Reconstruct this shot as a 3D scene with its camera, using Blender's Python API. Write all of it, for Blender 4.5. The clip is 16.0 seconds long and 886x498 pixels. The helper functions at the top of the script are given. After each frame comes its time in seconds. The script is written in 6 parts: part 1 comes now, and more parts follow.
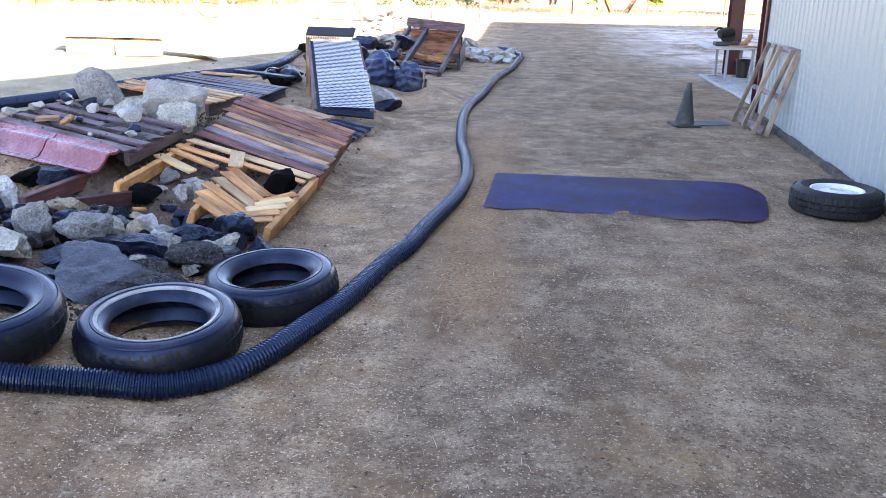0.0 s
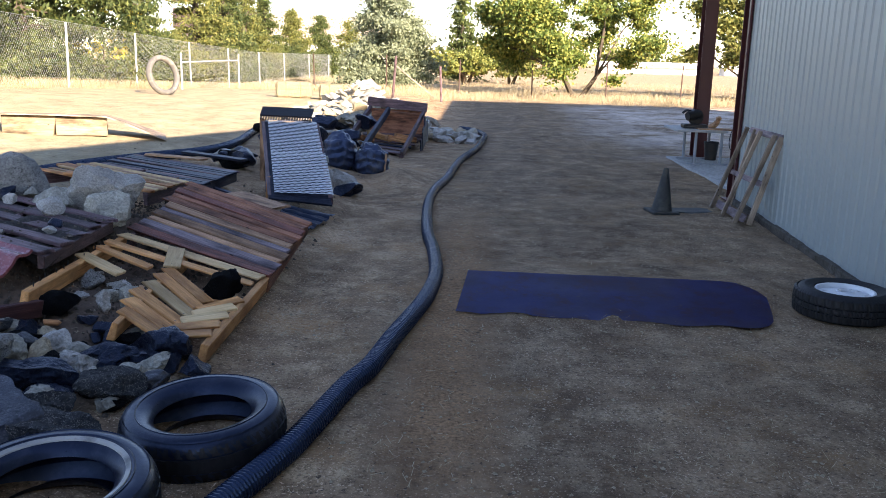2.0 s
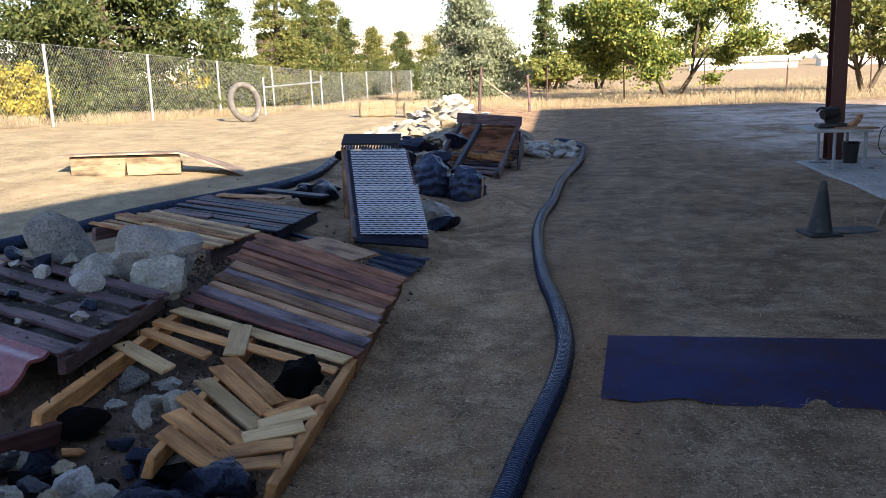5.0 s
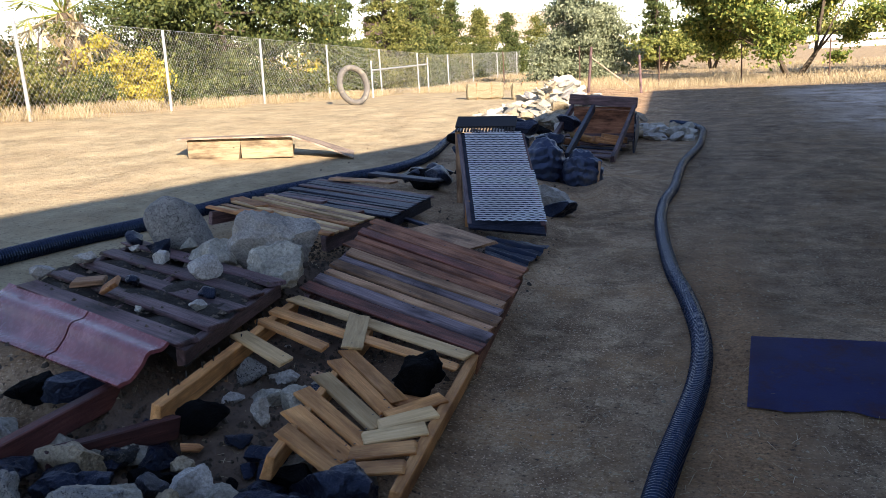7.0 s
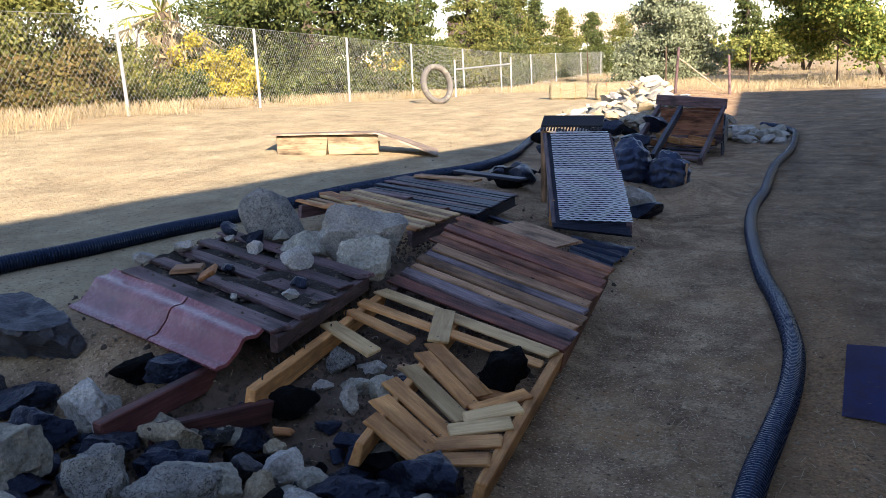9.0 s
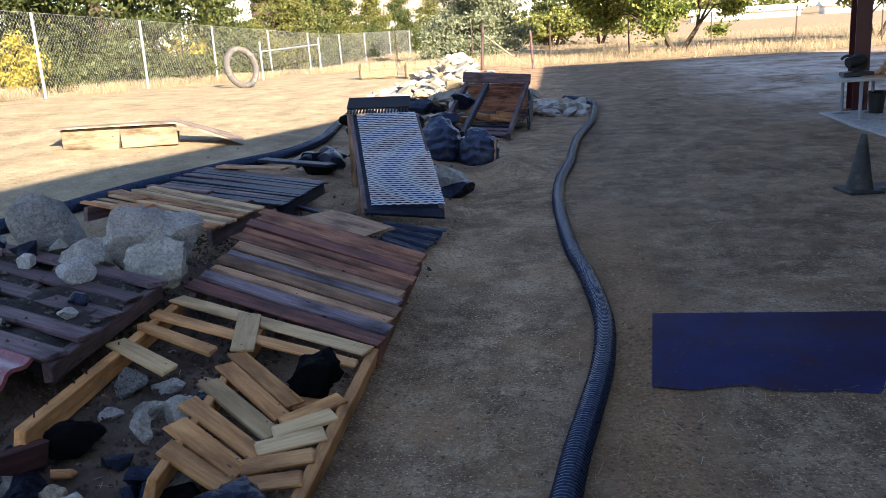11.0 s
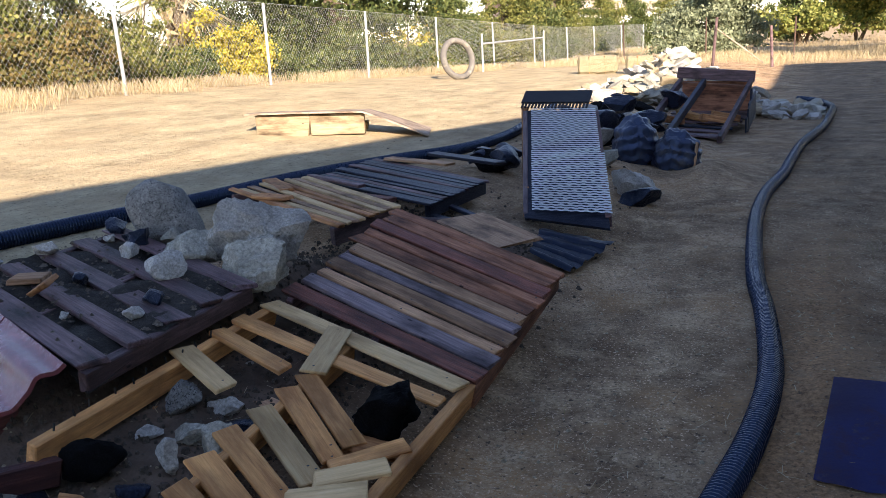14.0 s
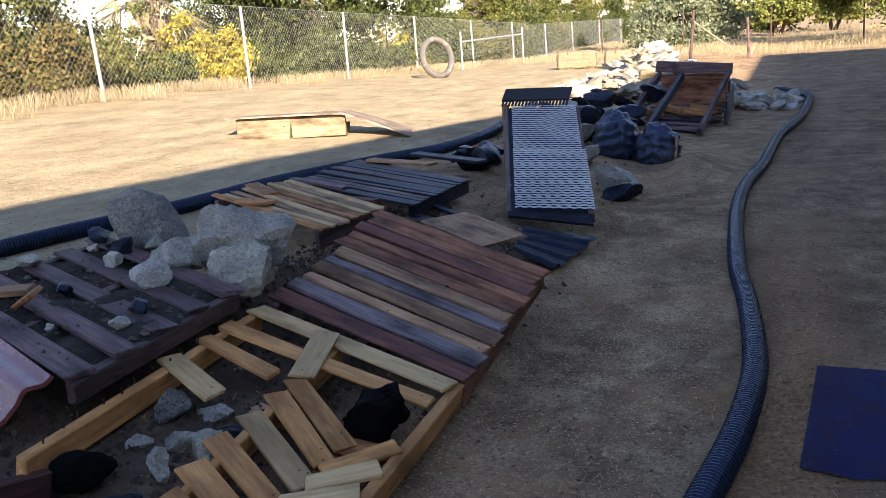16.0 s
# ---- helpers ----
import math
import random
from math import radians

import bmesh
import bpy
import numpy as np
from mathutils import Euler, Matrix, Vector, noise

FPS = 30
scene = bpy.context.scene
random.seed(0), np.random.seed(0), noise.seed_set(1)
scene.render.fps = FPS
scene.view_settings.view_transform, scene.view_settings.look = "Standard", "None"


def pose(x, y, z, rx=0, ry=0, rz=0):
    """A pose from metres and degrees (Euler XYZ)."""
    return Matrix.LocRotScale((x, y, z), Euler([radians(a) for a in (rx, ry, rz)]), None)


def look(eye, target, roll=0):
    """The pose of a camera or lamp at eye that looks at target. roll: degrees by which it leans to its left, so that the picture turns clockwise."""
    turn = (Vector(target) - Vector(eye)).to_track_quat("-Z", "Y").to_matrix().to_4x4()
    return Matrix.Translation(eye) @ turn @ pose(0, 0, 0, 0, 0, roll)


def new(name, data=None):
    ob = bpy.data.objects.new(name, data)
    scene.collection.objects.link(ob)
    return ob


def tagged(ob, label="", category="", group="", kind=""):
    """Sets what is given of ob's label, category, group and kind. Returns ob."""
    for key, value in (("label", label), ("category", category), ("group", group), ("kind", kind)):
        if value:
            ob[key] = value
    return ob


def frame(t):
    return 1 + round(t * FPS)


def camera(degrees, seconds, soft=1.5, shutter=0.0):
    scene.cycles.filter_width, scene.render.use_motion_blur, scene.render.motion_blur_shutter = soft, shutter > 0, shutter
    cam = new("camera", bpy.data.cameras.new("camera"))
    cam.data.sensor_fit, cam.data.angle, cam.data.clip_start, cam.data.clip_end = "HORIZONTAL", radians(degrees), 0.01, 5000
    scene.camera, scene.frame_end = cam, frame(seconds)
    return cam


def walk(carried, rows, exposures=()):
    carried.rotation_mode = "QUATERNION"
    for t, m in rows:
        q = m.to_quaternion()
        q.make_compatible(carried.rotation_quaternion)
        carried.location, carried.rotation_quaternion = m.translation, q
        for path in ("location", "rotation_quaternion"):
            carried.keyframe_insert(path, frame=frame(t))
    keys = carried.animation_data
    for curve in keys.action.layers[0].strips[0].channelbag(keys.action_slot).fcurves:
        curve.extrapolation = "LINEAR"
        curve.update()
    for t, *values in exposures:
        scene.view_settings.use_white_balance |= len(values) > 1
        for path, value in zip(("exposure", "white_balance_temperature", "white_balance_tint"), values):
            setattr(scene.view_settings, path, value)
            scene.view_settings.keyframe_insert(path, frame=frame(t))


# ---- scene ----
import functools

cam = camera(55.0, 16.0, soft=0.5)
PATH = [
    (0, (0.643, -0.029, 1.468), (0.486, 1.871, 0.862), 0.9),
    (0.5, (0.695, 0.102, 1.452), (0.589, 2.036, 0.956), -0.8),
    (1, (0.744, 0.234, 1.464), (0.623, 2.176, 1.001), -0.3),
    (1.5, (0.664, 0.461, 1.460), (0.574, 2.402, 0.985), 0.7),
    (2, (0.537, 0.654, 1.471), (0.469, 2.604, 1.035), 1.5),
    (2.5, (0.480, 0.761, 1.488), (0.380, 2.701, 1.012), 0.3),
    (3, (0.459, 1.063, 1.489), (0.290, 2.996, 1.005), -1.0),
    (3.5, (0.442, 1.235, 1.474), (0.239, 3.165, 0.989), -1.7),
    (3.7, (0.416, 1.299, 1.476), (0.221, 3.229, 0.992), -1.9),
    (5.8, (0.203, 2.038, 1.482), (-0.124, 3.975, 1.105), -2.7),
    (6, (0.181, 2.048, 1.478), (-0.151, 3.984, 1.097), -3.1),
    (6.5, (0.142, 2.089, 1.461), (-0.303, 3.992, 1.036), -3.4),
    (7, (0.128, 2.065, 1.468), (-0.380, 3.949, 1.027), -2.9),
    (7.5, (0.119, 2.071, 1.469), (-0.463, 3.934, 1.033), -3.4),
    (8, (0.119, 2.049, 1.472), (-0.506, 3.899, 1.039), -3.3),
    (8.5, (0.111, 2.054, 1.468), (-0.535, 3.899, 1.044), -2.8),
    (9, (0.093, 2.022, 1.460), (-0.588, 3.852, 1.027), -2.6),
    (9.5, (0.036, 1.974, 1.472), (-0.634, 3.805, 1.027), -3.8),
    (10, (0.030, 1.960, 1.483), (-0.424, 3.850, 1.009), -3.2),
    (10.2, (0.049, 1.989, 1.482), (-0.312, 3.894, 0.993), -2.6),
    (12.5, (0.260, 2.760, 1.407), (0.008, 4.679, 0.903), -4.3),
    (13, (0.360, 2.839, 1.399), (-0.181, 4.706, 0.927), -3.5),
    (13.5, (0.397, 2.907, 1.389), (-0.309, 4.718, 0.919), -3.1),
    (14, (0.394, 2.922, 1.383), (-0.385, 4.700, 0.903), -3.3),
    (14.5, (0.410, 2.880, 1.398), (-0.378, 4.654, 0.918), -4.0),
    (15, (0.412, 2.890, 1.396), (-0.368, 4.667, 0.914), -4.3),
    (15.5, (0.408, 2.893, 1.402), (-0.346, 4.680, 0.917), -4.3),
    (16, (0.397, 2.911, 1.395), (-0.348, 4.702, 0.909), -4.6),
]
EXPOSURES = [(0.0, 3.78, 7300, 28), (0.5, 3.05, 7150, 26), (1.0, 2.37, 7050, 24), (1.5, 2.22, 6850, 23), (2.5, 2.32, 6800, 23), (3.5, 2.24, 6750, 23), (6.0, 1.64, 6700, 22), (7.0, 1.76, 6800, 23), (10.0, 1.88, 6800, 23), (12.5, 2.18, 6650, 22), (14.0, 1.90, 6800, 23), (16.0, 1.88, 6800, 23)]
walk(cam, [(t, look(eye, target, roll)) for t, eye, target, roll in PATH], EXPOSURES)

# ---- daylight: low sun over the shed, clear sky ----
SUN_DIR = Vector((7.5, -11.0, 6.0)).normalized()
sun = new("sun", bpy.data.lights.new("sun", "SUN"))
sun.data.energy, sun.data.angle, sun.data.color = 5.0, radians(0.5), (1.0, 0.93, 0.73)
sun.matrix_basis = look((20, -30, 14), Vector((20, -30, 14)) - SUN_DIR)
world = bpy.data.worlds.new("sky")
scene.world = world
world.use_nodes = True
wn = world.node_tree.nodes
sky = wn.new("ShaderNodeTexSky")
sky.sky_type, sky.sun_disc = "NISHITA", False
sky.sun_elevation = math.asin(SUN_DIR.z)
sky.sun_rotation = math.atan2(SUN_DIR.x, SUN_DIR.y)
sky.air_density, sky.dust_density, sky.ozone_density = 1.0, 0.12, 2.2
wn["Background"].inputs["Strength"].default_value = 0.085
world.node_tree.links.new(sky.outputs[0], wn["Background"].inputs["Color"])


# ---- materials ----
class Mat:
    """A small builder of node materials."""

    def __init__(self, name, rough=0.8, metal=0.0, spec=0.4):
        self.m = bpy.data.materials.new(name)
        self.m.use_nodes = True
        self.t = self.m.node_tree
        self.b = self.t.nodes["Principled BSDF"]
        self.b.inputs["Roughness"].default_value = rough
        self.b.inputs["Metallic"].default_value = metal
        self.b.inputs["Specular IOR Level"].default_value = spec
        self.coord = self.t.nodes.new("ShaderNodeTexCoord")

    def node(self, kind, **sockets):
        n = self.t.nodes.new(kind)
        for key, value in sockets.items():
            n.inputs[key.replace("_", " ")].default_value = value
        return n

    def link(self, a, b):
        self.t.links.new(a, b)

    def space(self, scale=(1, 1, 1), world_space=False, seeded=True):
        """Object coordinates, stretched, and moved by the object's random number."""
        m = self.node("ShaderNodeMapping", Scale=scale)
        if world_space:
            geo = self.node("ShaderNodeNewGeometry")
            self.link(geo.outputs["Position"], m.inputs["Vector"])
        else:
            self.link(self.coord.outputs["Object"], m.inputs["Vector"])
            if seeded:
                info = self.node("ShaderNodeObjectInfo")
                mul = self.node("ShaderNodeMath")
                mul.operation, mul.inputs[1].default_value = "MULTIPLY", 37.0
                self.link(info.outputs["Random"], mul.inputs[0])
                self.link(mul.outputs[0], m.inputs["Location"])
        return m.outputs[0]

    def noise(self, vec, scale, detail=4.0, rough=0.6, distort=0.0):
        n = self.node("ShaderNodeTexNoise", Scale=scale, Detail=detail, Roughness=rough, Distortion=distort)
        self.link(vec, n.inputs["Vector"])
        return n.outputs["Fac"]

    def ramp(self, fac, stops):
        n = self.t.nodes.new("ShaderNodeValToRGB")
        e = n.color_ramp.elements
        while len(e) < len(stops):
            e.new(0.5)
        for k, (pos, col) in zip(e, stops):
            k.position = pos
            k.color = (*col, 1) if len(col) == 3 else col
        self.link(fac, n.inputs[0])
        return n.outputs[0]

    def grey(self, fac, lo, hi):
        return self.ramp(fac, [(lo, (0, 0, 0)), (hi, (1, 1, 1))])

    def mix(self, fac, a, b, mode="MIX"):
        n = self.t.nodes.new("ShaderNodeMix")
        n.data_type, n.blend_type = "RGBA", mode
        for value, socket in ((fac, n.inputs[0]), (a, n.inputs[6]), (b, n.inputs[7])):
            if isinstance(value, (int, float)):
                socket.default_value = value
            elif isinstance(value, tuple):
                socket.default_value = (*value, 1)
            else:
                self.link(value, socket)
        return n.outputs[2]

    def colour(self, out):
        self.link(out, self.b.inputs["Base Color"])
        return self

    def rough(self, fac, lo, hi):
        r = self.node("ShaderNodeMapRange")
        r.inputs["To Min"].default_value, r.inputs["To Max"].default_value = lo, hi
        self.link(fac, r.inputs["Value"])
        self.link(r.outputs[0], self.b.inputs["Roughness"])
        return self

    def bump(self, fac, strength, distance):
        n = self.node("ShaderNodeBump", Strength=strength, Distance=distance)
        self.link(fac, n.inputs["Height"])
        last = self.b.inputs["Normal"]
        if last.is_linked:
            self.link(last.links[0].from_socket, n.inputs["Normal"])
        self.link(n.outputs[0], last)
        return self

    def vary(self, colour, low=0.75, high=1.2):
        """Each object a little lighter or darker."""
        info = self.node("ShaderNodeObjectInfo")
        r = self.node("ShaderNodeMapRange")
        r.inputs["To Min"].default_value, r.inputs["To Max"].default_value = low, high
        self.link(info.outputs["Random"], r.inputs["Value"])
        c = self.node("ShaderNodeCombineColor")
        for k in range(3):
            self.link(r.outputs[0], c.inputs[k])
        return self.mix(1.0, colour, c.outputs[0], "MULTIPLY")


def wood(name, dark, mid, light, rough=0.75, stain=0.5):
    m = Mat(name, rough, 0, 0.3)
    grain = m.noise(m.space((1.6, 26, 26)), 2.2, 8, 0.72, 0.5)
    col = m.ramp(grain, [(0.28, dark), (0.5, mid), (0.76, light)])
    blot = m.noise(m.space((1, 2.5, 2.5)), 3.0, 5, 0.6)
    col = m.mix(m.grey(blot, 0.45, 0.70), col, tuple(c * (1 - stain) for c in dark))
    knot = m.node("ShaderNodeTexVoronoi", Scale=5.0)
    m.link(m.space((1, 2.2, 2.2)), knot.inputs["Vector"])
    col = m.mix(m.ramp(knot.outputs["Distance"], [(0.035, (1, 1, 1)), (0.08, (0, 0, 0))]), col, tuple(c * 0.3 for c in dark))
    m.colour(m.vary(col, 0.7, 1.25)).rough(grain, rough - 0.1, min(1, rough + 0.15))
    return m.bump(grain, 0.8, 0.006).m


def stone(name, a, b, c, scale=9.0, rough=0.9, speck=0.0, speckled=(0.5, 0.5, 0.5), relief=0.012, spec=0.3):
    m = Mat(name, rough, 0, spec)
    v = m.space()
    big, fine = m.noise(v, scale, 6, 0.65), m.noise(v, scale * 9, 4, 0.7)
    col = m.ramp(big, [(0.3, a), (0.5, b), (0.72, c)])
    col = m.mix(m.grey(fine, 0.35, 0.8), col, tuple(x * 0.45 for x in a))
    if speck:
        vor = m.node("ShaderNodeTexVoronoi", Scale=scale * 16)
        m.link(v, vor.inputs["Vector"])
        sel = m.grey(m.noise(v, scale * 5, 3, 0.6), 0.44, 0.56)
        col = m.mix(m.mix(1.0, sel, m.ramp(vor.outputs["Distance"], [(0.3, (speck,) * 3), (0.5, (0, 0, 0))]), "MULTIPLY"), col, speckled)
    m.colour(m.vary(col, 0.8, 1.2)).rough(fine, rough - 0.12, min(1.0, rough + 0.1))
    return m.bump(big, 0.8, relief * 1.6).bump(m.noise(v, scale * 3.5, 5, 0.75), 0.8, relief * 0.9).bump(fine, 0.7, relief * 0.4).m


def plain(name, base, rough=0.6, metal=0.0, scale=12.0, amount=0.35, relief=0.001, spec=0.4, dirt=None):
    m = Mat(name, rough, metal, spec)
    v = m.space()
    big, fine = m.noise(v, scale * 0.25, 5, 0.6), m.noise(v, scale * 5, 4, 0.65)
    col = m.mix(m.grey(big, 0.35, 0.7), tuple(c * (1 - amount) for c in base), base)
    if dirt:
        col = m.mix(m.grey(m.noise(v, scale * 0.6, 6, 0.7), 0.5, 0.72), col, dirt)
    m.colour(col).rough(fine, max(0.05, rough - 0.12), min(1, rough + 0.15))
    return m.bump(fine, 0.5, relief).m


def ground_material():
    m = Mat("packed_dirt", 0.95, 0, 0.15)
    v = m.space(world_space=True)
    big, mid, fine = m.noise(v, 0.9, 7, 0.7), m.noise(v, 4.5, 6, 0.65), m.noise(v, 55, 5, 0.75)
    col = m.ramp(big, [(0.3, (0.118, 0.084, 0.054)), (0.5, (0.243, 0.184, 0.122)), (0.66, (0.385, 0.303, 0.208))])
    col = m.mix(m.grey(mid, 0.45, 0.72), col, (0.48, 0.405, 0.285))
    col = m.mix(m.grey(fine, 0.48, 0.72), col, (0.095, 0.073, 0.05))
    col = m.mix(m.grey(m.noise(v, 21, 5, 0.8), 0.52, 0.7), col, (0.12, 0.09, 0.062))
    col = m.mix(m.ramp(m.noise(v, 90, 2, 0.5), [(0.60, (0, 0, 0)), (0.68, (1, 1, 1))]), col, (0.55, 0.47, 0.36))
    # dry thatch in drifts
    col = m.mix(m.mix(1.0, m.grey(m.noise(v, 1.3, 5, 0.7), 0.5, 0.68), m.grey(fine, 0.4, 0.6), "MULTIPLY"), col, (0.30, 0.20, 0.10))
    # chalky crusher dust on the far yard and dry straw field beyond it
    sep = m.node("ShaderNodeSeparateXYZ")
    m.link(v, sep.inputs[0])
    wob = m.noise(v, 0.3, 4, 0.6)

    def edge(socket, lo, hi, amp):
        add = m.node("ShaderNodeMath")
        add.operation = "MULTIPLY_ADD"
        m.link(wob, add.inputs[0])
        add.inputs[1].default_value = amp
        m.link(socket, add.inputs[2])
        r = m.node("ShaderNodeMapRange")
        r.inputs["From Min"].default_value, r.inputs["From Max"].default_value = lo + amp / 2, hi + amp / 2
        m.link(add.outputs[0], r.inputs["Value"])
        return r.outputs[0]

    def times(a, b):
        n = m.node("ShaderNodeMath")
        n.operation = "MULTIPLY"
        m.link(a, n.inputs[0])
        m.link(b, n.inputs[1])
        return n.outputs[0]

    chalk = times(times(edge(sep.outputs[1], 12.5, 17, 5), edge(sep.outputs[1], 33, 28, 4)), edge(sep.outputs[0], 2.6, 4.6, 3))
    chalk = times(chalk, m.grey(m.noise(v, 0.7, 6, 0.75), 0.38, 0.53))
    col = m.mix(chalk, col, (0.68, 0.64, 0.58))
    field = m.ramp(mid, [(0.3, (0.33, 0.27, 0.165)), (0.7, (0.48, 0.42, 0.285))])
    col = m.mix(edge(sep.outputs[1], 31, 34, 3), col, field)
    col = m.mix(edge(sep.outputs[0], -8.6, -9.8, 1.2), col, field)
    col = m.mix(1.0, col, (0.73, 0.685, 0.64), "MULTIPLY")
    # ground colour lightened west of the pipe
    col = m.mix(edge(sep.outputs[0], 0.55, -0.05, 0.5), col, m.mix(1.0, col, (1.42, 1.38, 1.31), "MULTIPLY"))
    # lighter dirt across the yard as far as the fence
    yard = m.ramp(mid, [(0.3, (0.280, 0.243, 0.147)), (0.7, (0.395, 0.354, 0.230))])
    yard = m.mix(m.grey(fine, 0.5, 0.75), yard, (0.20, 0.16, 0.10))
    yard = m.mix(m.grey(m.noise(v, 26, 4, 0.8), 0.56, 0.66), yard, (0.15, 0.115, 0.075))
    yard = m.mix(m.grey(m.noise(v, 1.1, 6, 0.7), 0.45, 0.72), yard, (0.33, 0.27, 0.165))
    col = m.mix(times(edge(sep.outputs[0], -2.4, -3.4, 0.8), edge(sep.outputs[0], -10.4, -9.4, 1.0)), col, yard)
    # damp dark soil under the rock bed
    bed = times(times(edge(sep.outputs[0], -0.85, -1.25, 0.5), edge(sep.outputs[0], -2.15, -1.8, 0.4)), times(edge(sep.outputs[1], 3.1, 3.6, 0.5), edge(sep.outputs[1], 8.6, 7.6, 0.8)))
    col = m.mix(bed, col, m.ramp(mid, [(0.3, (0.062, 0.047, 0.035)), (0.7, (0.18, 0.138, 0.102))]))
    # bark litter along the pipe
    strip = times(times(edge(sep.outputs[0], 0.12, 0.34, 0.35), edge(sep.outputs[0], 0.80, 0.52, 0.3)), times(edge(sep.outputs[1], 3.0, 3.8, 0.6), edge(sep.outputs[1], 9.6, 7.6, 1.0)))
    strip = times(strip, m.grey(m.noise(v, 16, 5, 0.8), 0.28, 0.52))
    col = m.mix(strip, col, m.ramp(fine, [(0.35, (0.12, 0.074, 0.040)), (0.65, (0.37, 0.235, 0.125))]))
    # dark crumbs in the crust
    col = m.mix(m.ramp(m.noise(v, 38, 3, 0.6), [(0.62, (0, 0, 0)), (0.70, (1, 1, 1))]), col, (0.075, 0.056, 0.040))
    # trodden and loose patches
    col = m.mix(1.0, col, m.ramp(m.noise(m.space((1.0, 0.45, 1.0), world_space=True), 2.4, 7, 0.72), [(0.36, (0.74, 0.73, 0.73)), (0.64, (1.22, 1.22, 1.22))]), "MULTIPLY")
    col = m.mix(1.0, col, (1.14, 1.06, 1.05), "MULTIPLY")
    m.colour(col)
    return m.bump(mid, 0.6, 0.03).bump(m.noise(v, 18, 5, 0.7), 0.7, 0.02).bump(fine, 0.9, 0.010).m


def leaf(name, a, b, c):
    m = Mat(name, 0.6, 0, 0.3)
    geo = m.node("ShaderNodeNewGeometry")
    m.colour(m.ramp(geo.outputs["Random Per Island"], [(0.0, a), (0.5, b), (1.0, c)]))
    m.b.inputs["Subsurface Weight"].default_value = 0.0
    tr = m.node("ShaderNodeBsdfTranslucent")
    m.link(m.b.inputs["Base Color"].links[0].from_socket, tr.inputs["Color"])
    mix = m.node("ShaderNodeMixShader")
    mix.inputs[0].default_value = 0.35
    m.link(m.b.outputs[0], mix.inputs[1])
    m.link(tr.outputs[0], mix.inputs[2])
    m.link(mix.outputs[0], m.t.nodes["Material Output"].inputs[0])
    return m.m


DIRT = ground_material()
STRAW = leaf("dry_straw", (0.257, 0.190, 0.106), (0.399, 0.320, 0.190), (0.513, 0.439, 0.302))
BARK = stone("bark", (0.06, 0.045, 0.03), (0.11, 0.085, 0.06), (0.17, 0.13, 0.1), 14)
W_BROWN = wood("red_brown_board", (0.100, 0.036, 0.020), (0.300, 0.122, 0.066), (0.520, 0.245, 0.135))
W_GREY = wood("weathered_grey_board", (0.085, 0.064, 0.072), (0.220, 0.168, 0.178), (0.400, 0.310, 0.310))
W_TAN = wood("weathered_tan_board", (0.165, 0.082, 0.043), (0.400, 0.225, 0.125), (0.640, 0.395, 0.230))
W_YELLOW = wood("pale_pine_board", (0.400, 0.160, 0.052), (0.690, 0.325, 0.115), (0.900, 0.505, 0.205), 0.7, 0.35)
W_PALE = wood("bleached_pine_board", (0.479, 0.292, 0.129), (0.663, 0.437, 0.212), (0.800, 0.583, 0.321), 0.75, 0.3)
W_DARK = wood("dark_damp_board", (0.034, 0.019, 0.020), (0.128, 0.076, 0.077), (0.275, 0.172, 0.176), 0.6)
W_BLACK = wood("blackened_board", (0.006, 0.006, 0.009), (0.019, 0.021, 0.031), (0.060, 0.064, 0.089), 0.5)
W_ORANGE = wood("orange_brown_board", (0.223, 0.081, 0.026), (0.447, 0.193, 0.075), (0.688, 0.371, 0.164))
W_RED = wood("oxblood_stained_board", (0.072, 0.020, 0.014), (0.171, 0.055, 0.036), (0.373, 0.132, 0.082), 0.6)
W_OXBLOOD = wood("maroon_stained_beam", (0.040, 0.013, 0.012), (0.100, 0.034, 0.030), (0.200, 0.080, 0.066), 0.6)
W_BEAM = wood("sun_bleached_beam", (0.126, 0.082, 0.045), (0.306, 0.232, 0.143), (0.414, 0.331, 0.217))
W_RACK = wood("grey_brown_batten", (0.15, 0.105, 0.075), (0.31, 0.235, 0.175), (0.44, 0.35, 0.27))
CONCRETE = stone("broken_concrete", (0.222, 0.207, 0.168), (0.399, 0.371, 0.303), (0.560, 0.522, 0.429), 8)
TANSTONE = stone("tan_stone", (0.260, 0.202, 0.130), (0.442, 0.358, 0.240), (0.598, 0.501, 0.358), 10)
WHITESTONE = stone("pale_stone", (0.297, 0.280, 0.251), (0.495, 0.463, 0.414), (0.669, 0.630, 0.558), 10)
GRANITE = stone("speckled_granite", (0.211, 0.203, 0.186), (0.324, 0.314, 0.288), (0.449, 0.430, 0.389), 12, 0.9, 1.0, (0.030, 0.030, 0.033), 0.016)
# blue of the reflected sky is mixed into asphalt, rubber and pipe base colours
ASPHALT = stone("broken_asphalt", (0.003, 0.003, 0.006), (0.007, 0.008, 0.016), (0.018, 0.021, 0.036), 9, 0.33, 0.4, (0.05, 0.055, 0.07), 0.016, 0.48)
ASPHALT_TOP = stone("weathered_asphalt", (0.012, 0.014, 0.022), (0.026, 0.030, 0.044), (0.060, 0.066, 0.088), 7, 0.42, 0.5, (0.09, 0.09, 0.10), 0.014, 0.6)
ASPHALT_GRIT = stone("gritty_asphalt", (0.020, 0.021, 0.023), (0.048, 0.048, 0.050), (0.10, 0.098, 0.094), 11, 0.9, 0.9, (0.20, 0.19, 0.17), 0.022, 0.3)
